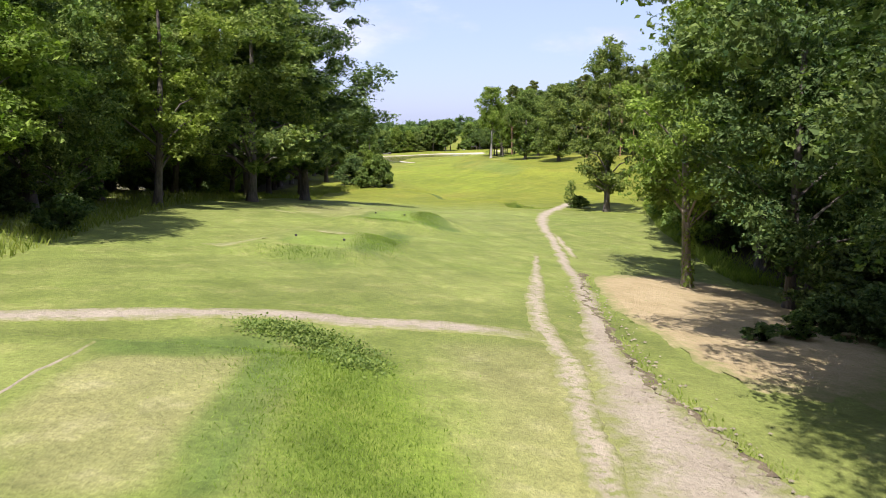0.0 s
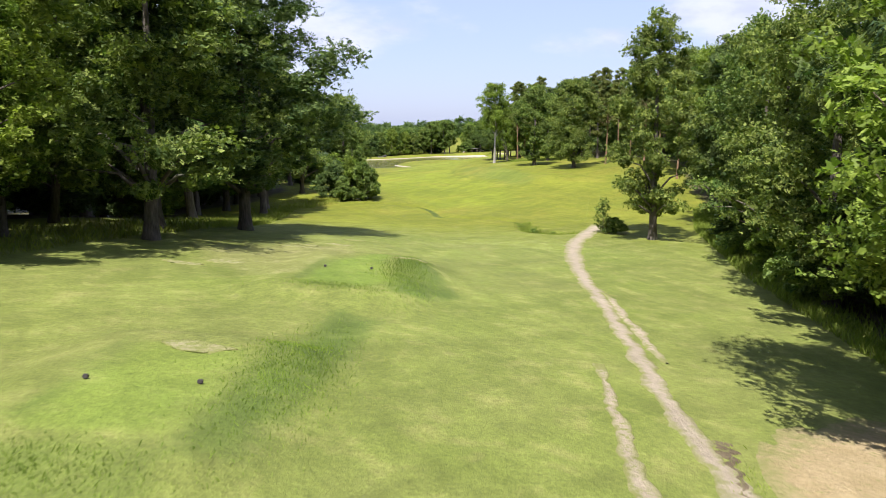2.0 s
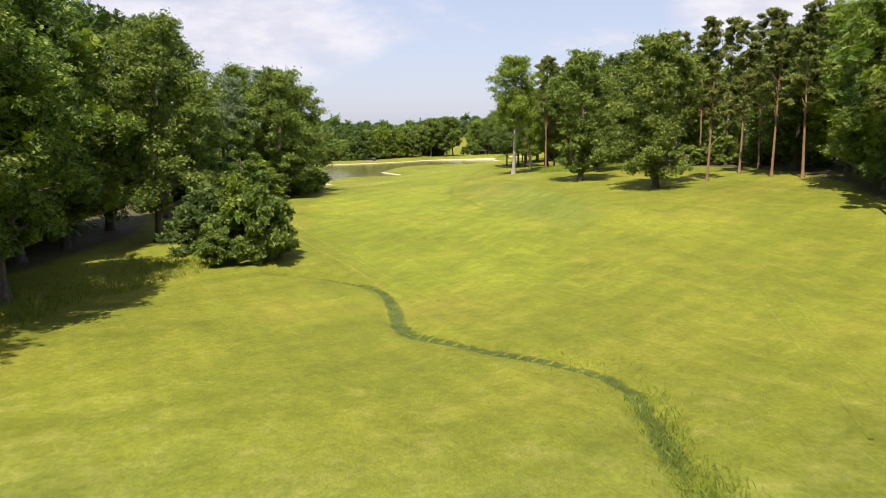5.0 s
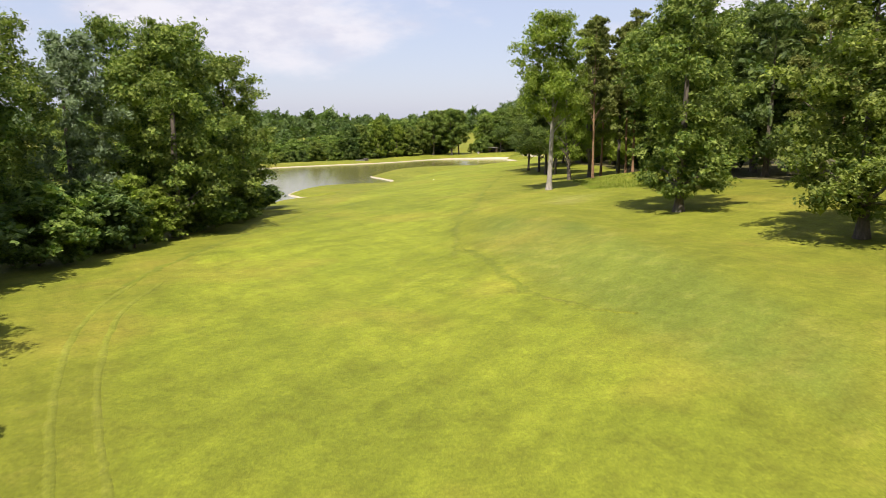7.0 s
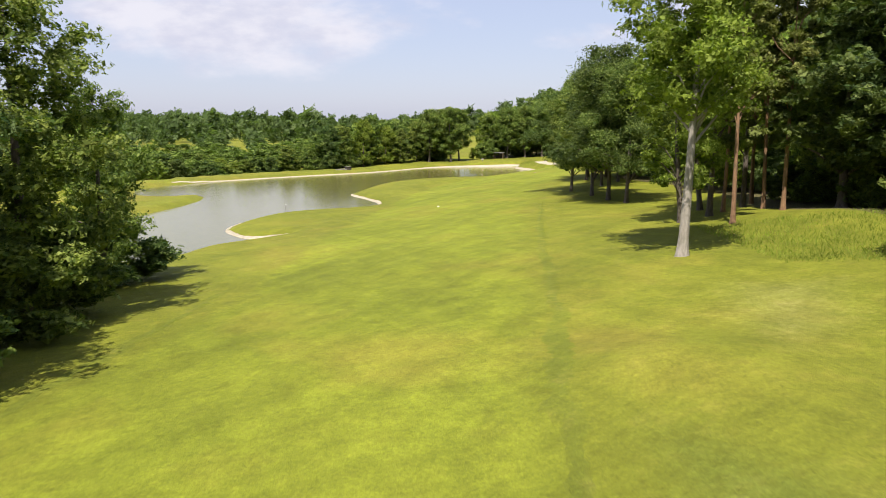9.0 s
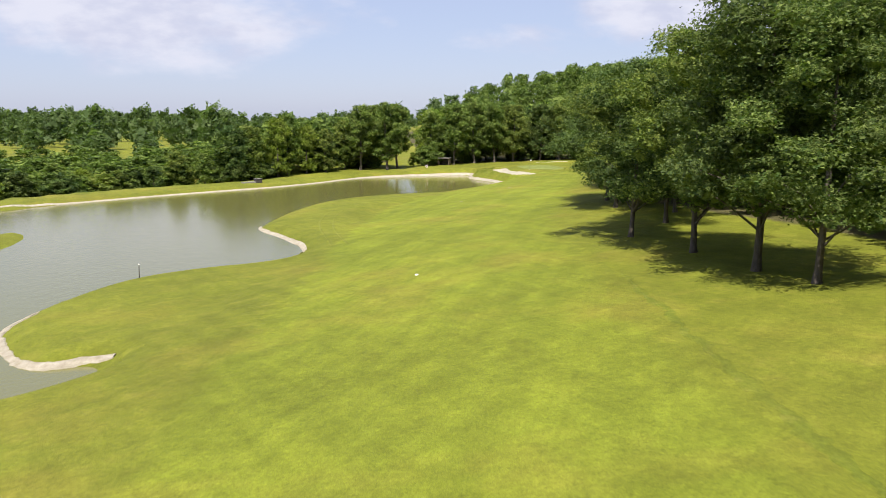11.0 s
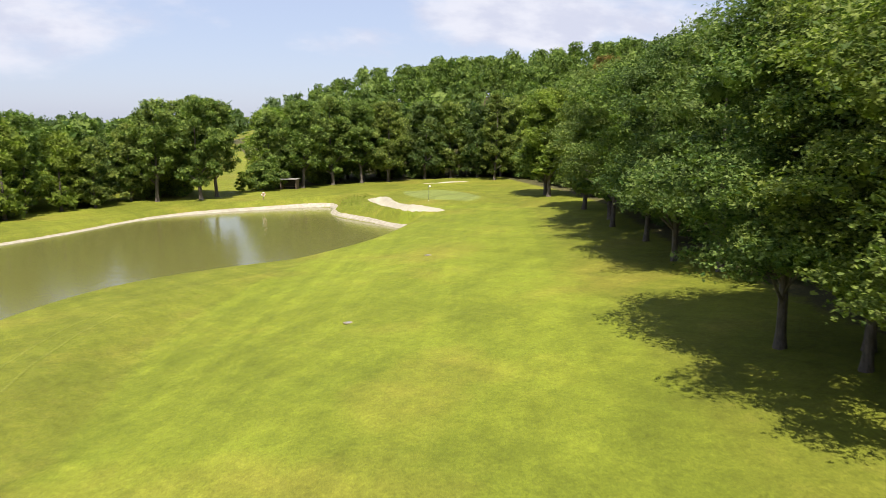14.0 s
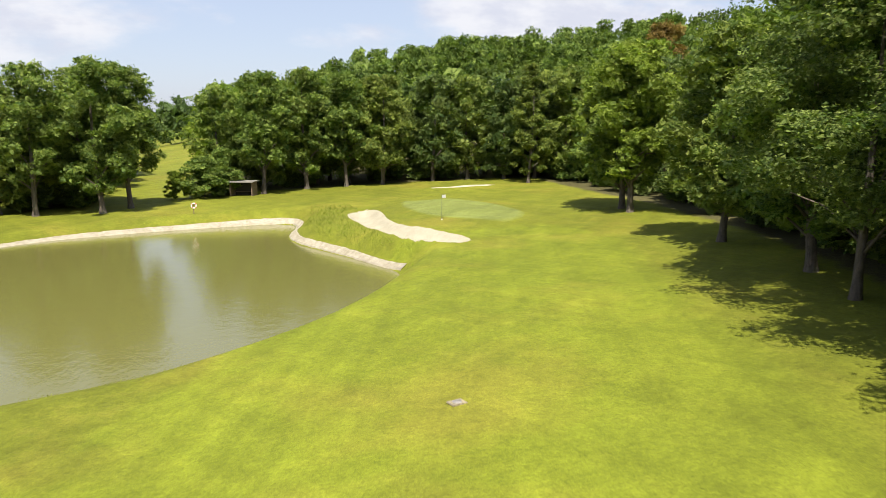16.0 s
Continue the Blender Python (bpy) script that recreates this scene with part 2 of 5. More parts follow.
def bark(name, a, b, ivy=0.0):
    m, nt, ns, ls, p = mat(name)
    co = ns.new("ShaderNodeTexCoord").outputs["Object"]
    mp = ns.new("ShaderNodeMapping"); mp.inputs["Scale"].default_value = (6, 6, 1.2)
    ls.new(co, mp.inputs["Vector"])
    r = tex(ns, ls, mp.outputs[0], 1.5, 8, 0.7)
    c = mixc(ns, ls, band(ns, ls, r, 0.35, 0.65), a, b)
    c = mixc(ns, ls, band(ns, ls, tex(ns, ls, co, 0.8, 3), 0.5, 0.7, 0, 0.5), c, (0.10, 0.12, 0.06))
    ls.new(c, p.inputs["Base Color"])
    p.inputs["Roughness"].default_value = 0.9
    bump(ns, ls, p, r, 1.0, 0.05)
    return m


def plain(name, col, rough=0.6, metal=0.0, var=0.25, scale=5.0):
    m, nt, ns, ls, p = mat(name)
    co = ns.new("ShaderNodeTexCoord").outputs["Object"]
    n = tex(ns, ls, co, scale, 6, 0.65)
    ls.new(mixc(ns, ls, band(ns, ls, n, 0.3, 0.7), tuple((1 - var) * v for v in col), tuple(min(1, (1 + 0.5 * var) * v) for v in col)), p.inputs["Base Color"])
    p.inputs["Roughness"].default_value, p.inputs["Metallic"].default_value = rough, metal
    bump(ns, ls, p, n, 0.3, 0.01)
    return m


M_GROUND = turf("ground_grass", (0.156, 0.177, 0.014), (0.186, 0.199, 0.018), (0.226, 0.202, 0.032), 0.3, mask=True)
ROUGH = ((0.156, 0.177, 0.014), (0.186, 0.199, 0.018))
M_DITCH = turf("ditch_turf", (0.055, 0.080, 0.012), (0.090, 0.115, 0.018), (0.19, 0.19, 0.05), 0.3, edge=True, round_it=ROUGH)
M_RUT = turf("rutted_grass", (0.132, 0.158, 0.014), (0.168, 0.186, 0.018), (0.215, 0.200, 0.035), 0.5, edge=True, round_it=ROUGH)
M_GREEN = turf("putting_green_turf", (0.20, 0.235, 0.052), (0.22, 0.25, 0.060), (0.24, 0.25, 0.07), 0.2, edge=True, round_it=ROUGH)
M_CLOD = earth("loose_earth", (0.26, 0.212, 0.142), (0.39, 0.325, 0.225), 0.0, 3.0)
M_DIRT = earth("pale_dirt", (0.30, 0.247, 0.165), (0.42, 0.348, 0.24), 0.7, rim=True)
M_PATH = earth("trodden_path", (0.295, 0.243, 0.168), (0.385, 0.322, 0.228), 0.2, rim=True)
M_BARE = earth("bare_earth", (0.31, 0.235, 0.115), (0.41, 0.315, 0.17), 0.25, rim=True)
M_PATCH = earth("worn_patch", (0.255, 0.235, 0.10), (0.33, 0.30, 0.16), 1.15, rim=True)
M_STEP = earth("crumbled_earth", (0.11, 0.085, 0.05), (0.20, 0.155, 0.095), 0.6)
M_SAND = earth("bunker_sand", (0.36, 0.325, 0.235), (0.44, 0.40, 0.30), 0.0)
M_STONE = earth("limestone_rubble", (0.30, 0.262, 0.19), (0.49, 0.44, 0.345), 0.15, 2.2)
M_OAK = foliage("oak_leaves", (0.044, 0.082, 0.016), (0.213, 0.258, 0.054), 0.30)
M_NEAR = foliage("near_leaves", (0.040, 0.075, 0.016), (0.175, 0.216, 0.052), 0.28, 15.0)
# for dark-leaved trees; also puts shade inside the woods into the leaf colour
M_DARK = foliage("dark_and_shaded_leaves", (0.028, 0.056, 0.014), (0.125, 0.162, 0.040), 0.24)
M_LIME = foliage("bright_leaves", (0.075, 0.118, 0.014), (0.236, 0.290, 0.046), 0.36)
M_PALE = foliage("willow_leaves", (0.100, 0.135, 0.070), (0.165, 0.200, 0.110), 0.3)
M_PINE = foliage("pine_needles", (0.090, 0.112, 0.028), (0.200, 0.210, 0.055), 0.3, 9.0)
M_RUST = foliage("browned_leaves", (0.150, 0.098, 0.030), (0.235, 0.150, 0.050), 0.3)
M_WOODS = foliage("wood_leaves", (0.046, 0.085, 0.019), (0.180, 0.240, 0.048), 0.30, 3.2)
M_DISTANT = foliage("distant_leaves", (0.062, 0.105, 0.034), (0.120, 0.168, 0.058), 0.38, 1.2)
M_BLADE = foliage("long_grass_blades", (0.150, 0.185, 0.024), (0.245, 0.250, 0.050), 0.38, 0)
M_BANK = foliage("bank_grass_blades", (0.115, 0.168, 0.020), (0.225, 0.275, 0.042), 0.38, 0)
M_TALL = foliage("lush_grass_blades", (0.140, 0.190, 0.024), (0.240, 0.275, 0.048), 0.38, 0)
M_WEED = foliage("bramble_leaves", (0.075, 0.122, 0.024), (0.200, 0.250, 0.052), 0.35, 0)
M_BARK = bark("oak_bark", (0.050, 0.038, 0.027), (0.135, 0.110, 0.085))
M_BARKW = bark("pale_bark", (0.20, 0.18, 0.15), (0.34, 0.31, 0.27))
M_BARKP = bark("pine_bark", (0.13, 0.07, 0.035), (0.29, 0.17, 0.09))
M_BARKI = bark("ivied_bark", (0.13, 0.10, 0.065), (0.27, 0.22, 0.16))
M_WHITE = plain("white_paint", (0.78, 0.78, 0.76), 0.5, 0, 0.15)
M_RED = plain("red_paint", (0.55, 0.06, 0.04), 0.5)
M_WOOD = plain("weathered_boards", (0.20, 0.14, 0.10), 0.85, 0, 0.5, 9)
M_DKWOOD = plain("dark_boards", (0.055, 0.045, 0.04), 0.9, 0, 0.4, 9)
M_ROOF = plain("roof_felt", (0.24, 0.22, 0.20), 0.9, 0, 0.3)
M_CONC = plain("concrete", (0.24, 0.225, 0.19), 0.9, 0, 0.3)
M_PLATE = plain("worn_plate", (0.26, 0.22, 0.14), 0.9, 0, 0.5, 8)
M_STEEL = plain("dark_steel", (0.06, 0.06, 0.06), 0.5, 0.6)

wm, wnt, wns, wls, wp = mat("pond_water")
wp.inputs["Base Color"].default_value = (0.132, 0.127, 0.036, 1)
wp.inputs["Roughness"].default_value = 0.12
wp.inputs["IOR"].default_value = 1.36
wp.inputs["Specular IOR Level"].default_value = 0.9
wpos = where(wns, wls)
ripple = wns.new("ShaderNodeMapping"); ripple.inputs["Scale"].default_value = (0.9, 0.5, 1)
wls.new(wpos, ripple.inputs["Vector"])
bump(wns, wls, wp, tex(wns, wls, ripple.outputs[0], 2.2, 4, 0.6), 0.40, 0.05)
M_WATER = wm

# ---------- the lie of the land ----------
# lie of the land: along the hole (y): centre line x, height there, slope to the left, slope to the right
LAND = ((-90, 0, 4.3, .02, -.04), (-22, 0, 4.15, .05, -.08), (-1, 0, 4.0, .08, -.10), (23, 0, 2.6, .10, -.14), (35, 0, 2.1, .105, -.13), (46, 0, 1.6, .11, -.10),
        (54, 0, 1.15, .125, -.06), (72, 0, .1, .06, -.02), (81, 0, -.8, .04, .01), (103, 0, -1.7, .03, .05), (114, 0, -1.2, .0, .09), (128, 0, -.3, .0, .105),
        (150, 0, .45, -.04, .105), (190, 0, .4, -.10, .10), (235, 0, -.6, -.12, .07), (265, 0, -1.3, -.17, .08), (300, 10, -1.6, -.13, .075), (340, 27, -1.4, -.10, .05),
        (375, 25, -1.6, -.03, .03), (430, 25, -1.8, -.01, .04))


def smooth(a, b, v):
    v = np.clip((v - a) / (b - a), 0, 1)
    return v * v * (3 - 2 * v)


def land(x, y):
    """Height of the bare ground before tees, banks and bunkers."""
    x, y = np.asarray(x, float), np.asarray(y, float)
    ks = np.array(LAND)
    ax, z, sl, sr = (sum(np.interp(y + d, ks[:, 0], ks[:, k]) for d in (-12, -6, 0, 6, 12)) / 5 for k in (1, 2, 3, 4))
    d = x - ax
    z = z + np.where(d < 0, sl * 30 * np.tanh(-d / 30), sr * 45 * np.tanh(d / 45))
    # wooded hill behind and beside the green
    z = z + 20 * smooth(405, 560, y + .25 * (x - 30)) * smooth(-20, 90, x) + 10 * smooth(35, 130, x - .1 * y) * smooth(150, 260, y)
    return z


WATER = -3.4
POND = ((-26.4, 210), (-26.1, 218.3), (-23.3, 221.7), (-20.9, 223.4), (-18.7, 226.3), (-19.6, 228.7), (-22.5, 227.1), (-26.2, 231.7), (-27.9, 236.5), (-27.4, 243), (-25.4, 250), (-20.4, 254.6), (-15.4, 256.8), (-12.9, 260.6), (-12, 264.5),
        (-14.8, 272.6), (-18.5, 279), (-18.7, 284), (-16, 303), (-10, 314.5), (-2, 320.5), (8, 324.3), (15.5, 330), (22.3, 341), (23.2, 343.5),
        (20, 352), (16.2, 361), (19, 371), (17.5, 373.5), (11.5, 372.6), (1, 369.7), (-7.8, 365), (-16, 350), (-24.4, 339), (-38, 327), (-58, 304),
        (-60, 285), (-47.6, 271), (-45, 282), (-40, 270), (-44, 240), (-38, 212))
DITCH = ((-10.4, 114.5), (-7.6, 113.4), (-4.8, 112.1), (-2.1, 110.1), (-1, 105.1), (-0.2, 99.5), (2.3, 97.4), (6.1, 94.2), (9.5, 91), (9.3, 85.4), (9, 80.5), (9.4, 77.5), (10.5, 75.5), (13, 76.2))
BUNKER = ((22.5, 365.2), (25, 368.5), (26.2, 365.5), (25.2, 357.7), (25.6, 352.1), (27.8, 346.3), (28.6, 343.1), (27.5, 341.5), (25.2, 343.7), (23.8, 348.3), (22.8, 354.8), (22.3, 359.5))
RIDGE = ((7.0, 168), (8.8, 156), (11.2, 146), (13.8, 138), (17, 127))
BUNKER_2 = ((36, 385.5), (40, 387.5), (46, 387.2), (47, 385.6), (41, 384.8))


def seg_dist(x, y, pts, closed):
    """Distance to a line of points."""
    best = np.full(np.shape(x), 1e9)
    n = len(pts)
    for i in range(n if closed else n - 1):
        (ax, ay), (bx, by) = pts[i], pts[(i + 1) % n]
        dx, dy = bx - ax, by - ay
        u = np.clip(((x - ax) * dx + (y - ay) * dy) / (dx * dx + dy * dy), 0, 1)
        best = np.minimum(best, np.hypot(x - ax - u * dx, y - ay - u * dy))
    return best


def inside(x, y, pts):
    r = np.zeros(np.shape(x), bool)
    n = len(pts)
    for i in range(n):
        (ax, ay), (bx, by) = pts[i], pts[(i + 1) % n]
        if ay == by:
            continue
        r ^= ((ay > y) != (by > y)) & (x < (bx - ax) * (y - ay) / (by - ay) + ax)
    return r


def rounded(pts, times=2, closed=True):
    """Chaikin's corner cutting."""
    for _ in range(times):
        out = [] if closed else [pts[0]]
        for i in range(len(pts) if closed else len(pts) - 1):
            (ax, ay), (bx, by) = pts[i], pts[(i + 1) % len(pts)]
            out += [(.75 * ax + .25 * bx, .75 * ay + .25 * by), (.25 * ax + .75 * bx, .25 * ay + .75 * by)]
        pts = out if closed else out + [pts[-1]]
    return pts


POND_LINE, DITCH_LINE = rounded(POND, 2), rounded(DITCH, 2, False)
BUNKER_LINE, BUNKER_2_LINE = rounded(BUNKER, 2), rounded(BUNKER_2, 2)


def box_mask(x, y, cx, cy, hx, hy, edge, turn=0.0):
    c, s = math.cos(turn), math.sin(turn)
    u, v = (x - cx) * c + (y - cy) * s, -(x - cx) * s + (y - cy) * c
    return smooth(edge, 0, np.abs(u) - hx) * smooth(edge, 0, np.abs(v) - hy)


def signed(x, y, line):
    d = seg_dist(x, y, line, True)
    return np.where(inside(x, y, line), -d, d)


def height(x, y):
    """The finished ground: land, tees, humps, ditch, bunkers and the pond's basin."""
    x, y = np.asarray(x, float), np.asarray(y, float)
    z = land(x, y)
    top = 0.70 * box_mask(x, y, -7.6, -15.5, 5.2, 9.2, 2.5)
    top = top + 0.50 * box_mask(x, y, -6.0, 17.8, 2.2, 4.2, 2.3, -0.03) + 0.58 * box_mask(x, y, -3.7, 38.6, 2.2, 6.0, 2.8, -0.05)
    top = top + 0.30 * np.exp(-((x + 0.2) / 1.8) ** 2 - ((y - 40.5) / 3.6) ** 2)
    top = top + 0.95 * np.exp(-(seg_dist(x, y, RIDGE, False) / 4.2) ** 2)
    top = top + 0.7 * np.exp(-((x - 25) / 6) ** 2 - ((y - 198) / 7) ** 2)
    top = top + 0.45 * box_mask(x, y, 32.6, 360, 3.5, 9, 4)
    z = z + top
    z = z - 0.40 * np.exp(-(seg_dist(x, y, DITCH_LINE, False) / 0.7) ** 2)
    for line, deep in ((BUNKER_LINE, 0.55), (BUNKER_2_LINE, 0.35)):
        d = signed(x, y, line)
        z = z - deep * smooth(0.1, -1.3, d) + 0.22 * np.exp(-(d / 0.9) ** 2)
    d = signed(x, y, POND_LINE)
    near = (d < 14)
    shore = np.maximum(z, WATER + 0.55 + 0.03 * np.maximum(d, 0))
    z = np.where(near, shore + (z - shore) * smooth(9, 14, d), z)
    z = np.where(d < 3.0, WATER - 0.25 + (z - WATER + 0.25) * smooth(-0.9, 2.6, d), z)
    z = np.where(d < -0.9, WATER - 0.25 - 0.5 * np.minimum(-d - 0.9, 2.0), z)
    return z


def grown(a, b, step, far, factor):
    v, s, lo, hi = list(np.arange(a, b + step / 2, step)), step, [], []
    p = q = 0.0
    while a - p > far[0] or b + q < far[1]:
        s *= factor
        p, q = p + s, q + s
        if a - p > far[0] - s:
            lo.append(a - p)
        if b + q < far[1] + s:
            hi.append(b + q)
    return np.array(lo[::-1] + v + hi)


GX, GY = grown(-44, 60, 0.6, (-3500, 3500), 1.22), grown(-26, 402, 0.6, (-600, 4500), 1.22)
XX, YY = np.meshgrid(GX, GY)
ZZ = height(XX, YY)
ZZ += 0.05 * np.sin(0.9 * XX + 0.3 * YY) * np.cos(0.5 * YY - 0.2 * XX) * (seg_dist(XX, YY, POND_LINE, True) > 3)
# distant country: low rolling hills
FAR = smooth(500, 1500, np.hypot(XX, YY))
ZZ = ZZ * (1 - FAR) + FAR * (6 + 12 * np.sin(XX / 420 + 1.3) * np.cos(YY / 610 + .4) + 5 * np.sin(XX / 170 + YY / 260))
RIGHT_EDGE = ((-90.7, 16), (-22.3, 15.4), (12.1, 17.7), (36.3, 20.9), (54.1, 22.7), (77.4, 27), (97.3, 33), (115, 35), (140, 41), (165, 40), (185, 30), (200, 24), (215, 24), (230, 27), (248, 27), (258, 25), (270, 24), (300, 32), (335, 45), (355, 50), (390, 54), (420, 60))
LEFT_EDGE = ((-90.9, -13.7), (-22, -15.5), (-3, -16.2), (20.3, -19.7), (35.5, -21.3), (49.7, -18.7), (64.1, -16.5), (83.8, -19.1), (102.4, -20.9), (113.3, -16.7), (130, -15), (150, -22), (175, -23), (205, -26), (230, -50))


def edge_at(table, y):
    return np.interp(y, [a for a, _ in table], [b for _, b in table])


def gz(x, y):
    """Height of the ground sheet at a place."""
    x, y = np.asarray(x, float), np.asarray(y, float)
    i = np.clip(np.searchsorted(GX, x) - 1, 0, len(GX) - 2)
    j = np.clip(np.searchsorted(GY, y) - 1, 0, len(GY) - 2)
    u, v = (x - GX[i]) / (GX[i + 1] - GX[i]), (y - GY[j]) / (GY[j + 1] - GY[j])
    return (ZZ[j, i] * (1 - u) + ZZ[j, i + 1] * u) * (1 - v) + (ZZ[j + 1, i] * (1 - u) + ZZ[j + 1, i + 1] * u) * v


# ---------- mesh helpers ----------
def mesh_from(name, verts, faces, material, flat_shade=False):
    me = bpy.data.meshes.new(name)
    verts = np.asarray(verts, np.float32).reshape(-1, 3)
    if isinstance(faces, np.ndarray):
        n, k = faces.shape
        me.vertices.add(len(verts)); me.vertices.foreach_set("co", verts.ravel())
        me.loops.add(n * k); me.loops.foreach_set("vertex_index", faces.ravel().astype(np.int32))
        me.polygons.add(n)
        me.polygons.foreach_set("loop_start", np.arange(0, n * k, k, dtype=np.int32))
        me.update(calc_edges=True)
    else:
        me.from_pydata(verts.tolist(), [], faces)
    me.materials.append(material)
    me.polygons.foreach_set("use_smooth", np.full(len(me.polygons), not flat_shade))
    me.update()
    return me


def part(name, data, material, parent, label=""):
    """A mesh, or a bmesh with its material, as ONE object under a thing or part."""
    if isinstance(data, bmesh.types.BMesh):
        me = bpy.data.meshes.new(name)
        data.to_mesh(me); data.free()
        me.materials.append(material)
        data = me
    ob = new(name, data)
    ob.parent = parent
    return tagged(ob, label)


def thing(name, label, category, group="", at=None, kind=""):
    ob = new(name)
    if at is not None:
        ob.matrix_basis = at
    return tagged(ob, label, category, group, kind)


def box(sx, sy, sz, at=(0, 0, 0), bevel=0.0):
    bm = bmesh.new()
    bmesh.ops.create_cube(bm, size=1, matrix=Matrix.Translation(at) @ Matrix.Diagonal((sx, sy, sz, 1)))
    if bevel:
        bmesh.ops.bevel(bm, geom=bm.edges[:], offset=bevel, segments=2, affect="EDGES")
    return bm


def tube(path, radii, sides=8, cap=True):
    """Vertices and quads of a tapered tube along points."""
    vs, fs = [], []
    for k, (p, r) in enumerate(zip(path, radii)):
        p, r = Vector(p), float(r)
        d = (Vector(path[min(k + 1, len(path) - 1)]) - Vector(path[max(k - 1, 0)])).normalized()
        a = d.cross(Vector((0.31, 0.95, 0.1))).normalized()
        b = d.cross(a)
        vs += [p + r * (math.cos(t) * a + math.sin(t) * b) for t in (2 * math.pi * i / sides for i in range(sides))]
        if k:
            o = (k - 1) * sides
            fs += [(o + i, o + (i + 1) % sides, o + sides + (i + 1) % sides, o + sides + i) for i in range(sides)]
    if cap:
        fs.append(tuple(range((len(path) - 1) * sides, len(path) * sides)))
    return [tuple(v) for v in vs], fs


# ---------- ground ----------
# kinds of grass: outline, kind, strength, softness of its edge
WORN_TEE = ((-6.5, -7.5), (-3.7, -6.5), (-3.3, -11.4), (-3.3, -13.1), (-5, -13.3), (-6.6, -10.5))
TEE_EDGE = ((-6.6, -7.5), (-7.9, -3.6), (-4.9, -2.6), (-3.8, -2.4), (-2.5, -6.7), (-2.5, -9.5), (-2.3, -12.9), (-3, -13), (-3.3, -11.2), (-3.4, -7.8), (-3.7, -6.6))
LUSH_BANK = ((-3, -3.3), (-0.8, -3.8), (0.3, -7.6), (1.2, -11), (-1.9, -12.7), (-2.2, -10))
TEE_A_TOP = ((-7.5, 21.1), (-4.5, 20.9), (-4.2, 14.1), (-7.4, 13.9))
TEE_A_FRONT = ((-7.2, 13.7), (-4.2, 13.8), (-3.2, 10.9), (-5.2, 9.9), (-7.3, 11.7))
TEE_A_SIDE = ((-4.1, 21.2), (-3.4, 30.2), (-1.6, 28.7), (-2.3, 19.6), (-2.8, 13.6), (-4.2, 13.5))
TEE_A_LINE = ((-8.1, 21.5), (-7.5, 21.1), (-7.3, 14.3), (-7.8, 14.2))
TEE_B_TOP = ((-4.9, 40.9), (-2.3, 46.3), (-1.8, 35.1), (-2.2, 33.2), (-5.5, 32.9))
TEE_B_SIDE = ((-1.9, 45.7), (-0.2, 44.7), (0.9, 38.6), (1.6, 35.9), (0.1, 33.5), (-1.5, 32.7), (-1.6, 35.4))
TEE_B_FRONT = ((-5.3, 33), (-3.1, 33.1), (-3.1, 32.5), (-4.8, 32.4))
TEE_B_LINE = ((-5.7, 41.2), (-4.9, 40.9), (-5.2, 33.7), (-6.1, 33.8))
DRY_SIDE = ((-14, 44.5), (-5.9, 53.1), (-3.2, 46.9), (-5.2, 40.8), (-5.4, 34.2), (-9, 35.9))
RIDGE_ROUGH = ((4, 164.9), (11.1, 153.9), (14.4, 136.8), (15.9, 127.4), (13.3, 122.4), (10.9, 126.2), (8.7, 132.4), (5.7, 141.7), (3.2, 154.6))
BROWN_ROUGH = ((11.6, 181.3), (17, 180.2), (14.2, 172.9), (9.5, 168.6), (9.6, 175.3))
DRY_RUTS = ((0.1, -1.5), (4.1, -0.6), (5.2, 4), (5.5, 0), (4.4, -7.3), (4.2, -13), (1.3, -13), (1.3, -5.9))
ZONES = ((DRY_RUTS, "straw", 0.75, 1.2), (BROWN_ROUGH, "straw", 0.4, 2.5), (WORN_TEE, "straw", 1, 0.35), (TEE_EDGE, "dark", 0.95, 0.3), (LUSH_BANK, "lush", 1, 0.6), (TEE_A_TOP, "fresh", 0.9, 0.5), (TEE_A_FRONT, "dark", 0.55, 0.7), (TEE_A_SIDE, "dark", 0.95, 0.7), (TEE_A_LINE, "dark", 0.8, 0.3), (TEE_B_TOP, "fresh", 1, 0.4), (TEE_B_SIDE, "dark", 1, 0.6), (TEE_B_FRONT, "dark", 0.8, 0.4), (TEE_B_LINE, "dark", 0.6, 0.35), (DRY_SIDE, "straw", 0.55, 1.2), (RIDGE_ROUGH, "dark", 0.5, 2))


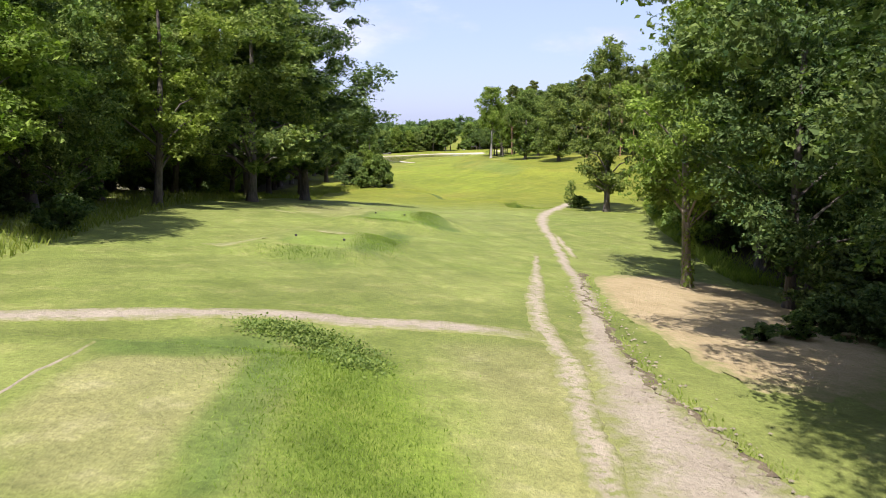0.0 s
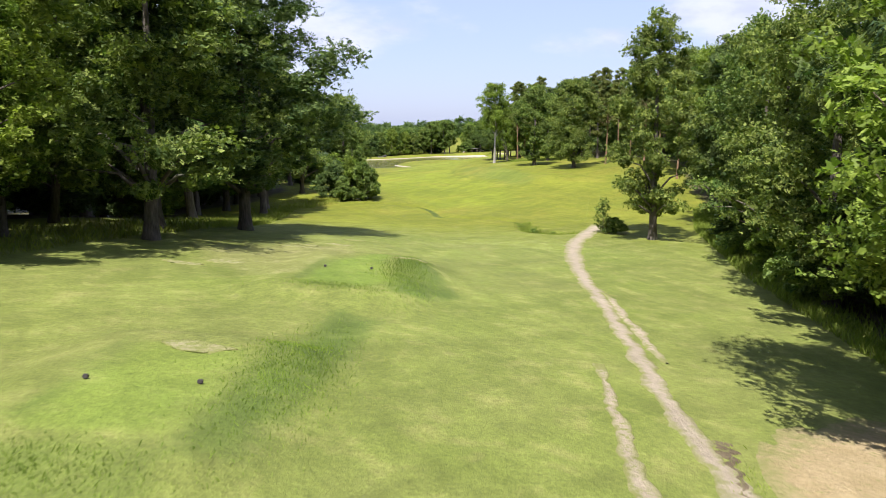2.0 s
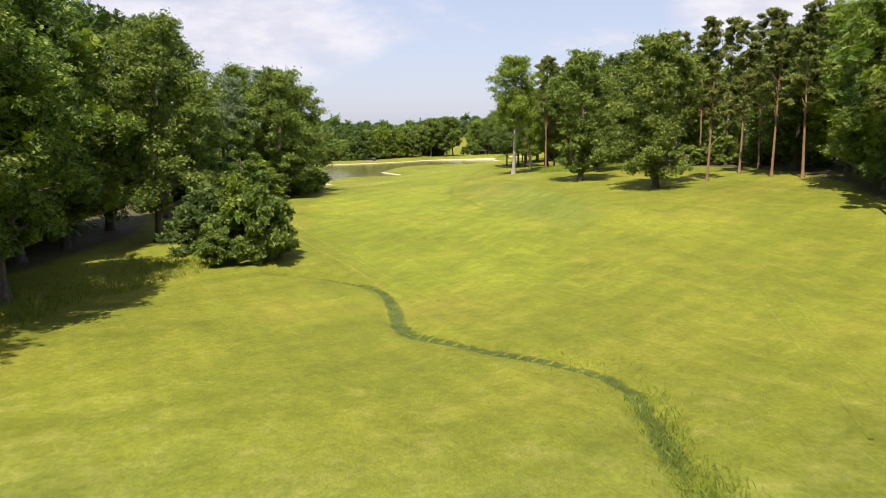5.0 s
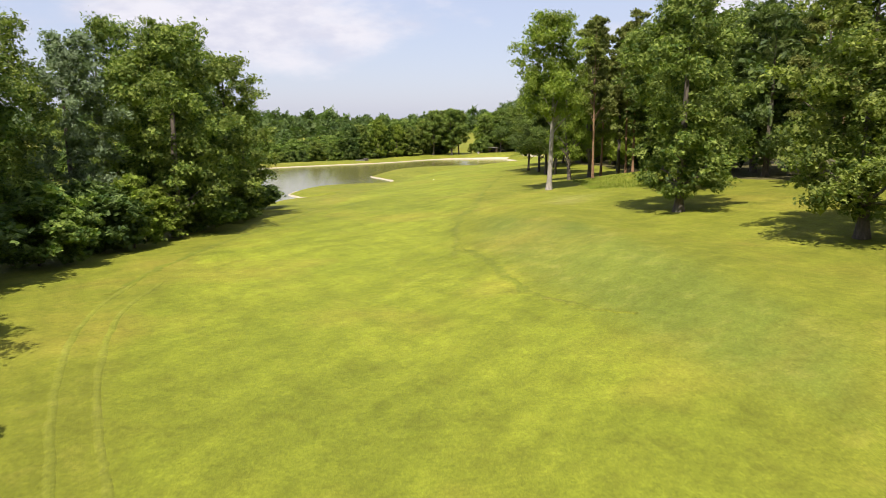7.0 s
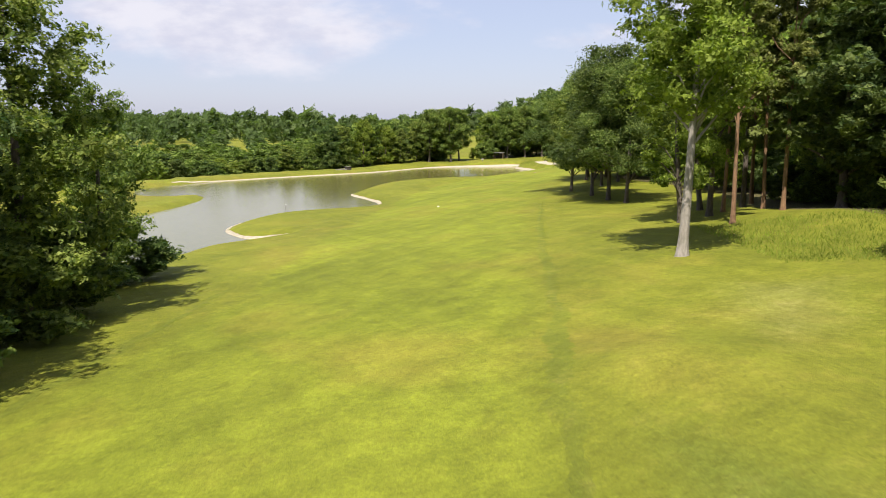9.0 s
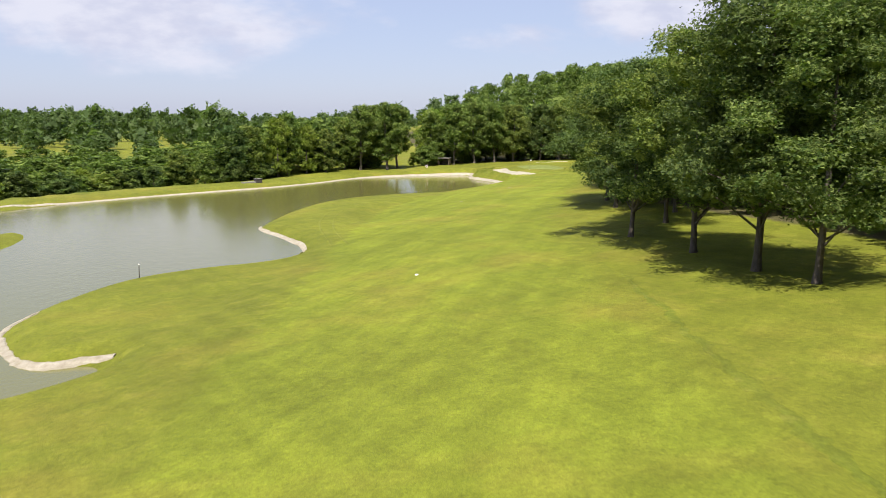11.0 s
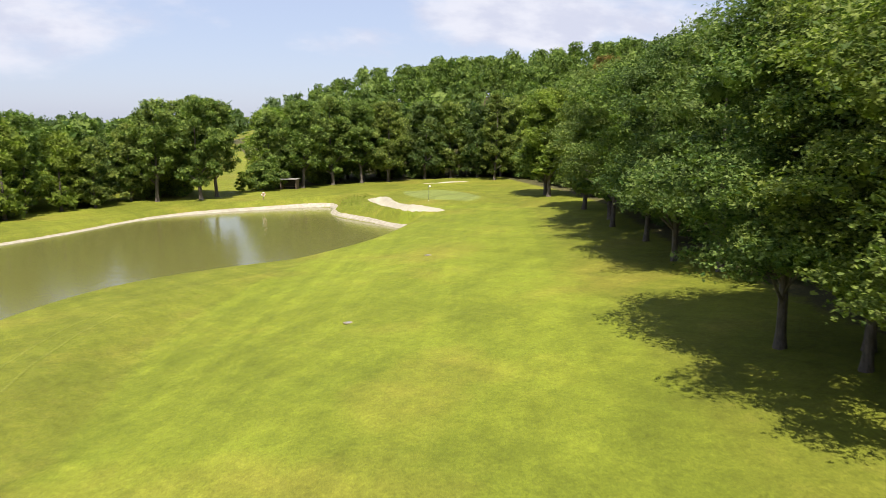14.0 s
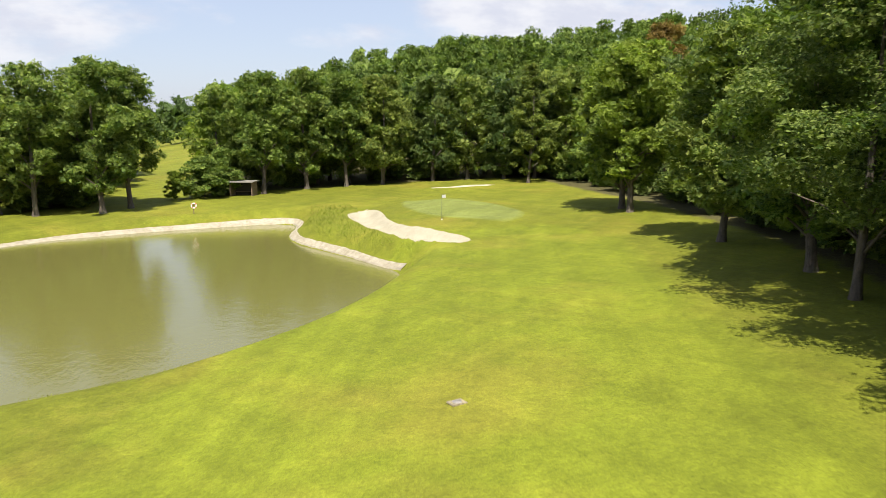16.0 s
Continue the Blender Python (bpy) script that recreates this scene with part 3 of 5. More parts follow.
def build_ground():
    ny, nx = XX.shape
    verts = np.stack([XX, YY, ZZ], -1).reshape(-1, 3)
    j, i = np.meshgrid(np.arange(ny - 1), np.arange(nx - 1), indexing="ij")
    o = (j * nx + i).ravel()
    me = mesh_from("ground", verts, np.stack([o, o + 1, o + nx + 1, o + nx], 1), M_GROUND)
    x, y = verts[:, 0], verts[:, 1]
    over_r, over_l = x - edge_at(RIGHT_EDGE, y), edge_at(LEFT_EDGE, y) - x
    wood = np.maximum(smooth(-1.0, 3.5, over_r) * (y < 440), smooth(8, 14, over_l) * smooth(206, 190, y))
    wood = wood * smooth(62, 48, np.maximum(over_r, over_l))
    wood = np.maximum(wood, smooth(397, 402, y + 0.08 * np.abs(x - 35)) * (x > 12) * (y < 640))
    left = np.interp(y, (108, 119, 128, 138, 154, 170, 184, 220, 262, 300, 340, 352), (-1, -6, -10.5, -13.5, -16, -15.7, -13.5, -13, -9, -3, 20, 25))
    right = np.interp(y, (108, 126, 135, 145, 153, 163, 176, 190, 217, 262, 300, 340, 352), (12, 11.6, 9.2, 6.2, 4.4, 3.0, 3.4, 5, 7, 12, 24, 38, 37))
    fair = smooth(-1.8, 1.8, x - left) * smooth(-3.2, 3.2, right - x) * smooth(100, 112, y) * smooth(352, 344, y)
    dry = 0.25 + 0.75 * smooth(92, 46, y) - 0.25 * smooth(72, 118, y)
    dry = np.maximum(dry, 0.9 * np.exp(-((x - 2.8) / 3.0) ** 2 - ((y + 1) / 5.7) ** 2))
    dry = np.maximum(dry, 0.75 * np.exp(-((x + 9.6) / 4.6) ** 2 - ((y - 45) / 9) ** 2))
    fair = fair * (0.62 + 0.38 * smooth(230, 285, y))
    col = np.stack([wood, fair, dry, np.ones_like(x)], 1).astype(np.float32)
    at = me.color_attributes.new("cover", "FLOAT_COLOR", "POINT")
    at.data.foreach_set("color", col.ravel())
    kinds = {"dark": np.zeros(len(x)), "fresh": np.zeros(len(x)), "straw": np.zeros(len(x)), "lush": np.zeros(len(x))}
    for outline, kind, amount, soft_edge in ZONES:
        kinds[kind] = np.maximum(kinds[kind], amount * smooth(soft_edge, -soft_edge, signed(x, y, outline)))
    at = me.color_attributes.new("sward", "FLOAT_COLOR", "POINT")
    at.data.foreach_set("color", np.stack([kinds["dark"], kinds["fresh"], kinds["straw"], kinds["lush"]], 1).astype(np.float32).ravel())
    return tagged(new("ground", me), "mown grass golf course, yellow-green rough and fairway", "ground", kind="structure")


build_ground()
rng = np.random.default_rng(5)


def fill(name, line, material, lift, label, category, ragged=0.0, kind="structure"):
    """A patch that lies on the ground inside a closed line, cut into small squares with a ragged rim."""
    pts = np.array(line)
    reach = np.hypot(*(np.roll(pts, -1, 0) - pts).T)
    pts = np.concatenate([a + (b - a) * np.linspace(0, 1, max(1, int(d / 0.6)), endpoint=False)[:, None] for a, b, d in zip(pts, np.roll(pts, -1, 0), reach)])
    cx, cy = pts.mean(0)
    n, rings = len(pts), 14
    vs, fs = [(cx, cy)], []
    jit = 1 + ragged * rng.normal(size=n)
    for r in range(1, rings + 1):
        for k in range(n):
            s = r / rings * (jit[k] if r == rings else 1)
            vs.append((cx + (pts[k, 0] - cx) * s, cy + (pts[k, 1] - cy) * s))
            a, b = 1 + (r - 2) * n + k, 1 + (r - 2) * n + (k + 1) % n
            c, d = 1 + (r - 1) * n + k, 1 + (r - 1) * n + (k + 1) % n
            fs.append((0, c, d) if r == 1 else (a, c, d, b))
    v = np.array(vs)
    z = gz(v[:, 0], v[:, 1]) + np.where(np.arange(len(v)) > len(v) - 1 - n, -0.05, lift)
    me = mesh_from(name, np.c_[v, z], fs, material)
    at = me.attributes.new("rim", "FLOAT", "POINT")
    at.data.foreach_set("value", np.r_[1.0, np.repeat([min(1.0, (rings - q) / 3) for q in range(1, rings + 1)], n)].astype(np.float32))
    return tagged(new(name, me), label, category, kind=kind)


def ribbon(name, line, width, material, lift, label, category, ragged=0.18, across=8, step=0.3, shift=0.0):
    """A strip of ground along a line, with uneven edges."""
    p = np.array(rounded(list(line), 3, False))
    seg = np.hypot(*np.diff(p, axis=0).T)
    run = np.r_[0, np.cumsum(seg)]
    n = max(3, int(run[-1] / step))
    u = np.linspace(0, run[-1], n)
    q = np.c_[np.interp(u, run, p[:, 0]), np.interp(u, run, p[:, 1])]
    d = np.gradient(q, axis=0)
    d /= np.hypot(d[:, 0], d[:, 1])[:, None]
    nrm = np.c_[d[:, 1], -d[:, 0]]
    w = np.interp(u / run[-1], np.linspace(0, 1, len(width)), width) if np.ndim(width) else np.full(n, width)
    soft_noise = lambda: np.convolve(rng.normal(size=n + 8), np.ones(5) / 5, "same")[4:-4] * 1.5 + 0.5 * rng.normal(size=n)
    lo, hi = -w / 2 + ragged * soft_noise() * 0.4 + shift, w / 2 + ragged * soft_noise() * 0.4 + shift
    vs, fs = [], []
    for k in range(across + 1):
        s = lo + (hi - lo) * k / across
        x, y = q[:, 0] + nrm[:, 0] * s, q[:, 1] + nrm[:, 1] * s
        vs.append(np.c_[x, y, gz(x, y) + (-0.05 if k in (0, across) else lift)])
    for k in range(across):
        for i in range(n - 1):
            fs.append((k * n + i, (k + 1) * n + i, (k + 1) * n + i + 1, k * n + i + 1))
    me = mesh_from(name, np.concatenate(vs), fs, material)
    at = me.attributes.new("rim", "FLOAT", "POINT")
    ends = np.clip(np.minimum(u, run[-1] - u) / 2.5, 0, 1)
    at.data.foreach_set("value", np.concatenate([ends * min(k, across - k) / (across / 2) for k in range(across + 1)]).astype(np.float32))
    return tagged(new(name, me), label, category, kind="structure")


loop = np.array(POND_LINE)
along = np.roll(loop, -1, 0) - np.roll(loop, 1, 0)
along /= np.hypot(along[:, 0], along[:, 1])[:, None]
loop = loop + 0.7 * np.c_[-along[:, 1], along[:, 0]] * (1 if sum(loop[:, 0] * np.roll(loop[:, 1], -1) - np.roll(loop[:, 0], -1) * loop[:, 1]) < 0 else -1)
water = mesh_from("pond_water", [(x, y, WATER) for x, y in loop], [tuple(range(len(POND_LINE)))], M_WATER, True)
tagged(new("pond_water", water), "still olive-grey pond water reflecting the sky", "pond", kind="structure")
fill("bunker_sand", [(x, y) for x, y in BUNKER_LINE], M_SAND, 0.05, "pale cream sand bunker beside the green", "bunker")
fill("bunker_sand", BUNKER_2_LINE, M_SAND, 0.03, "narrow pale sand bunker behind the green", "bunker")
oval = [(32.8 + 4.6 * math.cos(a) - 0.8 * math.sin(a), 360.5 + 11.5 * math.sin(a)) for a in np.linspace(0, 2 * math.pi, 40, endpoint=False)]
fill("putting_green", oval, M_GREEN, 0.04, "closely mown pale green putting green", "green", 0.008)
fill("bare_earth", rounded([(8.2, 18.9), (11.7, 22.5), (15.2, 24.5), (17.8, 19.1), (18, 11.5), (16.5, 3.0), (12.5, -3.4), (9.6, -3.9), (8.0, -3.4), (7.3, 2.5), (6.9, 7.4), (7.4, 13)]), M_BARE, 0.03, "bare sandy earth under the trees beside the track", "bare ground", 0.05)
ribbon("dirt_road", ((-19, -5.2), (-14, -3.4), (-11.4, -2.3), (-9.9, -1.6), (-8.2, -0.75), (-6.3, -0.1), (-4.7, 0.15), (-2.6, 0.35), (-0.9, 0.45), (1.6, 0.4), (3.6, 0.5)), 1.6, M_PATH, 0.035, "pale trodden dirt path crossing the grass", "path")
ribbon("dirt_track", ((3.1, -21), (3.3, -9.9), (3.5, -7), (3.75, -4), (3.85, -1.5), (3.75, 1), (3.8, 3.9), (4.3, 9.1), (5.4, 18.8), (6.2, 26)), (1.2, 1.1, 0.85, 0.9, 0.95, 0.8, 0.65, 0.5, 0.35), M_DIRT, 0.035, "pale rutted dirt track with grass tufts", "track", 0.25)
ribbon("dirt_track", ((5.3, -21), (5.3, -10.8), (5.25, -8.2), (5.05, -4.5), (5.4, 1.2), (6.2, 7.6), (7.1, 15.5), (7.7, 23), (8.5, 32.4), (9.2, 44.8), (9.7, 52), (10.6, 59.5), (12.0, 66.7), (14.2, 74), (16.2, 80), (17.4, 84)),
       (4.2, 4.0, 1.4, 1.0, 0.9, 0.9, 0.95, 1.1, 1.5, 1.8, 1.9, 1.9), M_PATH, 0.04, "pale trodden dirt track leading down to a tree", "track", 0.3)
ribbon("dirt_track", ((8.9, 27.6), (9.2, 30.8), (9.3, 33.7), (9.6, 39.0), (9.6, 41.8)), (0.4, 0.7, 0.7, 0.4), M_DIRT, 0.045, "faint second rut of pale dirt beside the track", "track", 0.25, across=4)
STEP = ((6.6, -9.2), (6.2, -7.5), (6.0, -5.3), (5.65, -4.2), (5.7, -2.1), (5.9, 1.4), (6.3, 7.7), (7.1, 14.8), (8.0, 18.9))
ribbon("earth_step", STEP, 0.3, M_STEP, 0.05, "dark crumbling earth edge beside the track", "earth edge", 0.5, across=4, step=0.2)
ribbon("ditch_line", DITCH[1:11], (0.7, 1.0, 1.3, 1.6, 1.3, 1.1, 1.1, 1.5), M_DITCH, 0.03, "darker green grass in a shallow ditch", "ditch", 0.25, across=4)
ribbon("edging_strip", ((-7.1, -16), (-7.05, -9.9), (-7.1, -8.6), (-6.9, -7.6), (-6.95, -6.4)), 0.2, M_PATH, 0.03, "thin bare line of earth beside a tee", "edging", 0.12, across=2)
M_LINE = turf("pressed_grass", (0.170, 0.192, 0.019), (0.198, 0.211, 0.024), (0.235, 0.225, 0.045), 0.5, edge=True, round_it=ROUGH)
for off in (-0.75, 0.75):
    ribbon("mower_line", ((-15.4 + off, 146), (-14.6 + off, 138), (-11.2 + off, 128.8), (-5.8 + off, 118.5), (-1.4 + off, 110.4), (0.8 + off, 106)), 0.45, M_LINE, 0.03, "pale pressed wheel line across mown grass", "wheel line", 0.1, across=4)
    ribbon("mower_line", ((16.2 + off, 83.5), (18.0 + off, 91), (20.2 + off, 102), (22.1 + off, 112)), 0.3, M_LINE, 0.03, "pale pressed wheel line across mown grass", "wheel line", 0.1, across=4)
    ribbon("mower_line", ((-8.2 + off, 262), (-9.5 + off, 270.4), (-10.4 + off, 276.2), (-10.5 + off, 285.5), (-9.2 + off, 295.7), (-6.2 + off, 303.8)), 0.38, M_LINE, 0.03, "pale pressed wheel line across mown grass", "wheel line", 0.1, across=4)
ribbon("worn_line", ((2.1, 150), (2.0, 165), (3.2, 174.5), (4.4, 185), (5.6, 202.5), (9.4, 233)), (0.5, 1.1, 1.0, 0.9, 0.7, 0.5), M_RUT, 0.03, "darker rutted line in the mown grass", "wheel line", 0.5, across=4)
ribbon("worn_line", ((2.4, 154.6), (4.1, 147.6), (5.4, 140.4), (7.0, 137.1), (9.5, 134)), (0.4, 0.8, 0.9, 0.6, 0.3), M_RUT, 0.034, "darker rutted line in the mown grass", "wheel line", 0.4, across=4)
ribbon("worn_line", ((-14.2, 192), (-16.1, 163.4), (-16.6, 150.4), (-16.3, 142.8)), (0.5, 1.0, 1.0, 0.5), M_RUT, 0.03, "darker rutted line in the mown grass", "wheel line", 0.4, across=4)
for bx, by, br in ((-5.9, 20.7, 0.5), (-12.3, 38.1, 0.5), (-10.7, 39.8, 0.5), (-9.8, 15.4, 0.7), (-6.4, 52.5, 0.5), (-6.0, 57.1, 0.4), (-7.5, 48.7, 0.4), (-8.3, 50.6, 0.45), (-8.7, 48.9, 0.45), (-1.0, 43.1, 0.5)):
    fill("bare_patch", [(bx + br * (2.0 + 0.5 * math.sin(3 * a + bx)) * math.cos(a), by + br * (1.1 + 0.3 * math.cos(2 * a + by)) * math.sin(a)) for a in np.linspace(0, 6.283, 22, endpoint=False)],
         M_PATCH, 0.03, "small pale worn patch in the grass", "bare patch", 0.25)
FAR_SHORE = ((22.9, 343.2), (20, 352), (16.2, 361), (19, 371), (17.5, 373.5), (11.5, 372.6), (1, 369.7), (-7.8, 365), (-16, 350), (-24.4, 339), (-38, 327), (-58, 304))
ribbon("stone_bank", FAR_SHORE, (0.6, 0.8, 0.9, 0.9, 0.7, 0.75, 0.8, 0.7, 0.7), M_STONE, 0.09, "whitish limestone rubble edge of the pond", "bank", 0.10, step=0.5, shift=0.35)
ribbon("stone_bank", ((-12.2, 262.6), (-12.0, 265.3), (-14.8, 272.6), (-18.4, 278.8), (-19.2, 284), (-19, 288)), (0.4, 0.8, 0.9, 0.9, 0.6, 0.3), M_STONE, 0.09, "whitish limestone rubble edge of the pond", "bank", 0.22, step=0.4, shift=0.35)
ribbon("stone_bank", ((-18.6, 228.2), (-20, 228.6), (-22.5, 227.3), (-26.2, 231.7), (-27.9, 236.5), (-27, 239.5)), (0.3, 0.7, 0.7, 0.8, 0.5, 0.2), M_STONE, 0.10, "whitish limestone rubble edge of the pond", "bank", 0.22, step=0.4, shift=0.35)
ribbon("stone_bank", ((-45, 283), (-47, 271.2), (-53, 277)), 1.1, M_STONE, 0.09, "whitish limestone rubble edge of the pond", "bank", 0.22, step=0.4, shift=0.35)


def clods(name, n, spot, material, label, seed):
    """Loose lumps of earth, all one mesh: small squashed octahedra."""
    r = np.random.default_rng(seed)
    base = np.array([(1, 0, 0), (0, 1, 0), (-1, 0, 0), (0, -1, 0), (0, 0, 1), (0, 0, -0.4)])
    tri = np.array([(0, 1, 4), (1, 2, 4), (2, 3, 4), (3, 0, 4), (1, 0, 5), (2, 1, 5), (3, 2, 5), (0, 3, 5)])
    vs, fs = [], []
    for k in range(n):
        x, y = spot(r)
        size = 0.02 + 0.06 * r.uniform() ** 2.5
        vs.append(base * r.uniform(0.6, 1.4, (6, 1)) * (size, size * r.uniform(0.7, 1.3), size * 0.6) + (x, y, float(gz(x, y)) + 0.04 + 0.2 * size))
        fs.append(tri + 6 * k)
    return tagged(new(name, mesh_from(name, np.concatenate(vs), np.concatenate(fs), material, True)), label, "clods", kind="stuff")


clods("earth_clods", 620, lambda r: (lambda y: (float(np.interp(y, (-14, -9, -4, 4, 12), (6.6, 6.2, 5.7, 6.0, 6.8))) + 0.45 * r.normal(), y))(-14 + 26 * r.uniform() ** 1.5), M_CLOD, "loose pale clods of earth beside the track", 31)

# ---------- trees ----------
def leaves(pts, nrm, size, slim, r):
    """One small bent leaf spray (a folded rhombus) at each point."""
    n = len(pts)
    up = r.normal(size=(n, 3))
    a = np.cross(nrm, up); a /= np.linalg.norm(a, axis=1)[:, None] + 1e-9
    b = np.cross(nrm, a)
    s = size * r.uniform(0.65, 1.35, n)[:, None]
    fold = nrm * s * r.uniform(-0.25, 0.05, n)[:, None]
    v = np.stack([pts - a * s * .5 + fold, pts - b * s * slim * .5, pts + a * s * .5 + fold, pts + b * s * slim * .5], 1).reshape(-1, 3)
    o = 4 * np.arange(n)
    return v, np.stack([o, o + 1, o + 2, o + 3], 1)


def crown(seed, h, rad, low, n, size, kind="oak"):
    """Points of a crown built of lobes at limb ends: an uneven outline with gaps. Returns leaf vertices, faces and the lobes."""
    r = np.random.default_rng(seed)
    lobes = []
    tall = h - low
    count = {"oak": 84, "slim": 44, "pine": 40, "bush": 30}[kind]
    for k in range(count):
        f = (k + r.uniform(0.1, 0.9)) / count
        if kind == "pine":
            prof = (0.25 + 0.85 * (1 - f) ** 0.6) * r.uniform(0.75, 1.1)
        elif kind == "slim":
            prof = 0.95 * (1 - f) ** 0.55 * (0.55 + 0.45 * min(1, f * 5)) + 0.08
        elif kind == "bush":
            prof = math.sqrt(max(0, 1 - f * f)) * 0.9
        else:
            prof = math.sin(math.pi * (0.20 + 0.71 * f)) ** 0.7 * r.uniform(0.78, 1.12)
        ang = 2.4 * k + r.uniform(-.6, .6)
        out = rad * prof * (r.uniform(0.42, 0.88) if k % 5 else r.uniform(0.0, 0.3))
        lr = rad * r.uniform(0.12, 0.27) * (0.9 if kind == "pine" else 1)
        lobes.append((out * math.cos(ang), out * math.sin(ang), low + f * (tall - lr * 0.8) + lr * 0.3, lr, lr * (0.60 if kind == "pine" else r.uniform(0.68, 1.0))))
    L = np.array(lobes)
    wgt = L[:, 3] ** 2 * (L[:, 4] / L[:, 3])
    pick = r.choice(count, n, p=wgt / wgt.sum())
    d = r.normal(size=(n, 3)); d /= np.linalg.norm(d, axis=1)[:, None]
    d[:, 2] = np.where(d[:, 2] < -0.25, -d[:, 2] * 0.7, d[:, 2])
    rr = r.uniform(0.40, 1.15, n) ** 0.55
    # sub-clumps, so that each lobe breaks up into sprays
    sub = np.sin(d[:, 0] * 7 + pick * 3.1) * np.sin(d[:, 1] * 7 + pick * 1.7) * np.sin(d[:, 2] * 8 + pick)
    rr = rr * (1 + 0.5 * sub)
    p = L[pick, :3] + d * rr[:, None] * np.c_[L[pick, 3], L[pick, 3], L[pick, 4]]
    p[:, 2] = np.maximum(p[:, 2], 0.05 + 0.02 * low)
    nr = d * 0.45 + r.normal(size=(n, 3)) * 0.7 + np.array([0, 0, 0.4])
    nr /= np.linalg.norm(nr, axis=1)[:, None]
    slim = 0.35 if kind == "pine" else 0.62
    v, f = leaves(p, nr, size, slim, r)
    # sparse heart of the crown
    m = n // 14
    pick = r.choice(count, m, p=wgt / wgt.sum())
    d = r.normal(size=(m, 3)); d /= np.linalg.norm(d, axis=1)[:, None]
    q = L[pick, :3] * np.array([0.85, 0.85, 1]) + d * 0.45 * L[pick, 3:4]
    q[:, 2] = np.maximum(q[:, 2], size)
    v2, f2 = leaves(q, d, size * 2.6, 0.8, r)
    return np.concatenate([v, v2]), np.concatenate([f, f2 + len(v)]), L


def skeleton(seed, h, low, rad, trunk_r, L, sides=7, kind="oak"):
    """Trunk and limbs as tapered tubes."""
    r = np.random.default_rng(seed + 99)
    bend = r.normal(size=2) * (0.01 if kind == "pine" else 0.03) * h
    axis = lambda f: (bend[0] * math.sin(2.2 * f), bend[1] * math.sin(1.7 * f + .3) - bend[1] * math.sin(.3), f * h * 0.93)
    fr = [0, 0.02, 0.06, 0.2, 0.4, 0.6, 0.8, 1.0]
    vs, fs = tube([(*axis(f)[:2], axis(f)[2] - (0.25 if f == 0 else 0)) for f in fr], [trunk_r * w for w in (1.75, 1.3, 1.05, 0.92, 0.72, 0.5, 0.27, 0.06)], sides)
    order = sorted(range(len(L)), key=lambda k: L[k][2])
    for k in order[:: 2 if len(L) > 18 else 1][:12]:
        x, y, z, lr, _ = L[k]
        f0 = float(max(0.12, min(0.8, (z - 0.35 * math.hypot(x, y) - 0.8) / h)))
        a = Vector(axis(float(f0))); b = Vector((float(x), float(y), float(z + 0.1 * lr)))
        if (b - a).length < 0.6:
            continue
        mid = a.lerp(b, 0.5) + Vector((0, 0, 0.12 * (b - a).length)) + 0.06 * (b - a).length * Vector(r.normal(size=3).tolist())
        rr = trunk_r * (0.42 - 0.25 * f0)
        v2, f2 = tube([a, mid, b], [rr, rr * .65, rr * .2], 5)
        fs += [tuple(i + len(vs) for i in q) for q in f2]
        vs += v2
    return vs, fs


KINDS = {}


def tree_kind(key, seed, h, rad, low, n, size, leaf, wood, kind="oak", trunk_r=0.3, name="tree"):
    """Meshes of one model tree, kept for its copies."""
    v, f, L = crown(seed, h, rad, low, n, size, kind)
    KINDS[key] = (h, mesh_from("crown", v, f, leaf, True), None if wood is None else mesh_from("trunk", *skeleton(seed, h, low, rad, trunk_r, L, kind=kind), wood))


WORDS = {"oak": "leafy green oak tree with brown trunk", "dark": "tall dark green deciduous tree in full leaf", "lime": "bright green leafy tree with slim trunk", "slim": "slender leafy tree with a pointed crown",
         "pine": "tall pine with a bare reddish trunk", "bush": "dense green leafy shrub in the grass", "pale": "grey-green willow-like tree in full leaf", "rust": "tree with browned orange leaves on the hill",
         "young": "small leafy young tree", "bramble": "low dark weed in the ditch grass", "white": "green tree with a pale bare trunk", "lone": "broad oak with a short brown trunk", "skirt": "leafy oak with branches down to the grass", "ivied": "leafy tree with an ivy-clad trunk", "under": "dark green undergrowth shrub in the wood", "edge": "green oak with bare lower trunk beside the fairway", "near": "tall dark green oak shading the track", "mid": "green oak on the edge of the wood", "far": "green deciduous tree of the wood behind"}


def plant(key, x, y, h, turn=None, wide=1.0, label="", group="trees", sink=0.0):
    hh, cm, tm = KINDS[key]
    sc = h / hh
    word = key.split("_")[0]
    bushy = word in ("bush", "under", "bramble")
    turn = (x * 37.7 + y * 71.3) % 360 if turn is None else turn
    ob = thing("bush" if bushy else "tree", label or WORDS[word], "bush" if bushy else "tree", "bushes" if bushy else group, pose(x, y, float(gz(x, y)) - sink, 0, 0, turn))
    ob.scale = (sc * wide, sc * wide, sc)
    if tm:
        stem = part("trunk", tm, None, ob)
        stem.scale = (1 / wide, 1 / wide, 1)
    part("crown", cm, None, ob)
    return ob


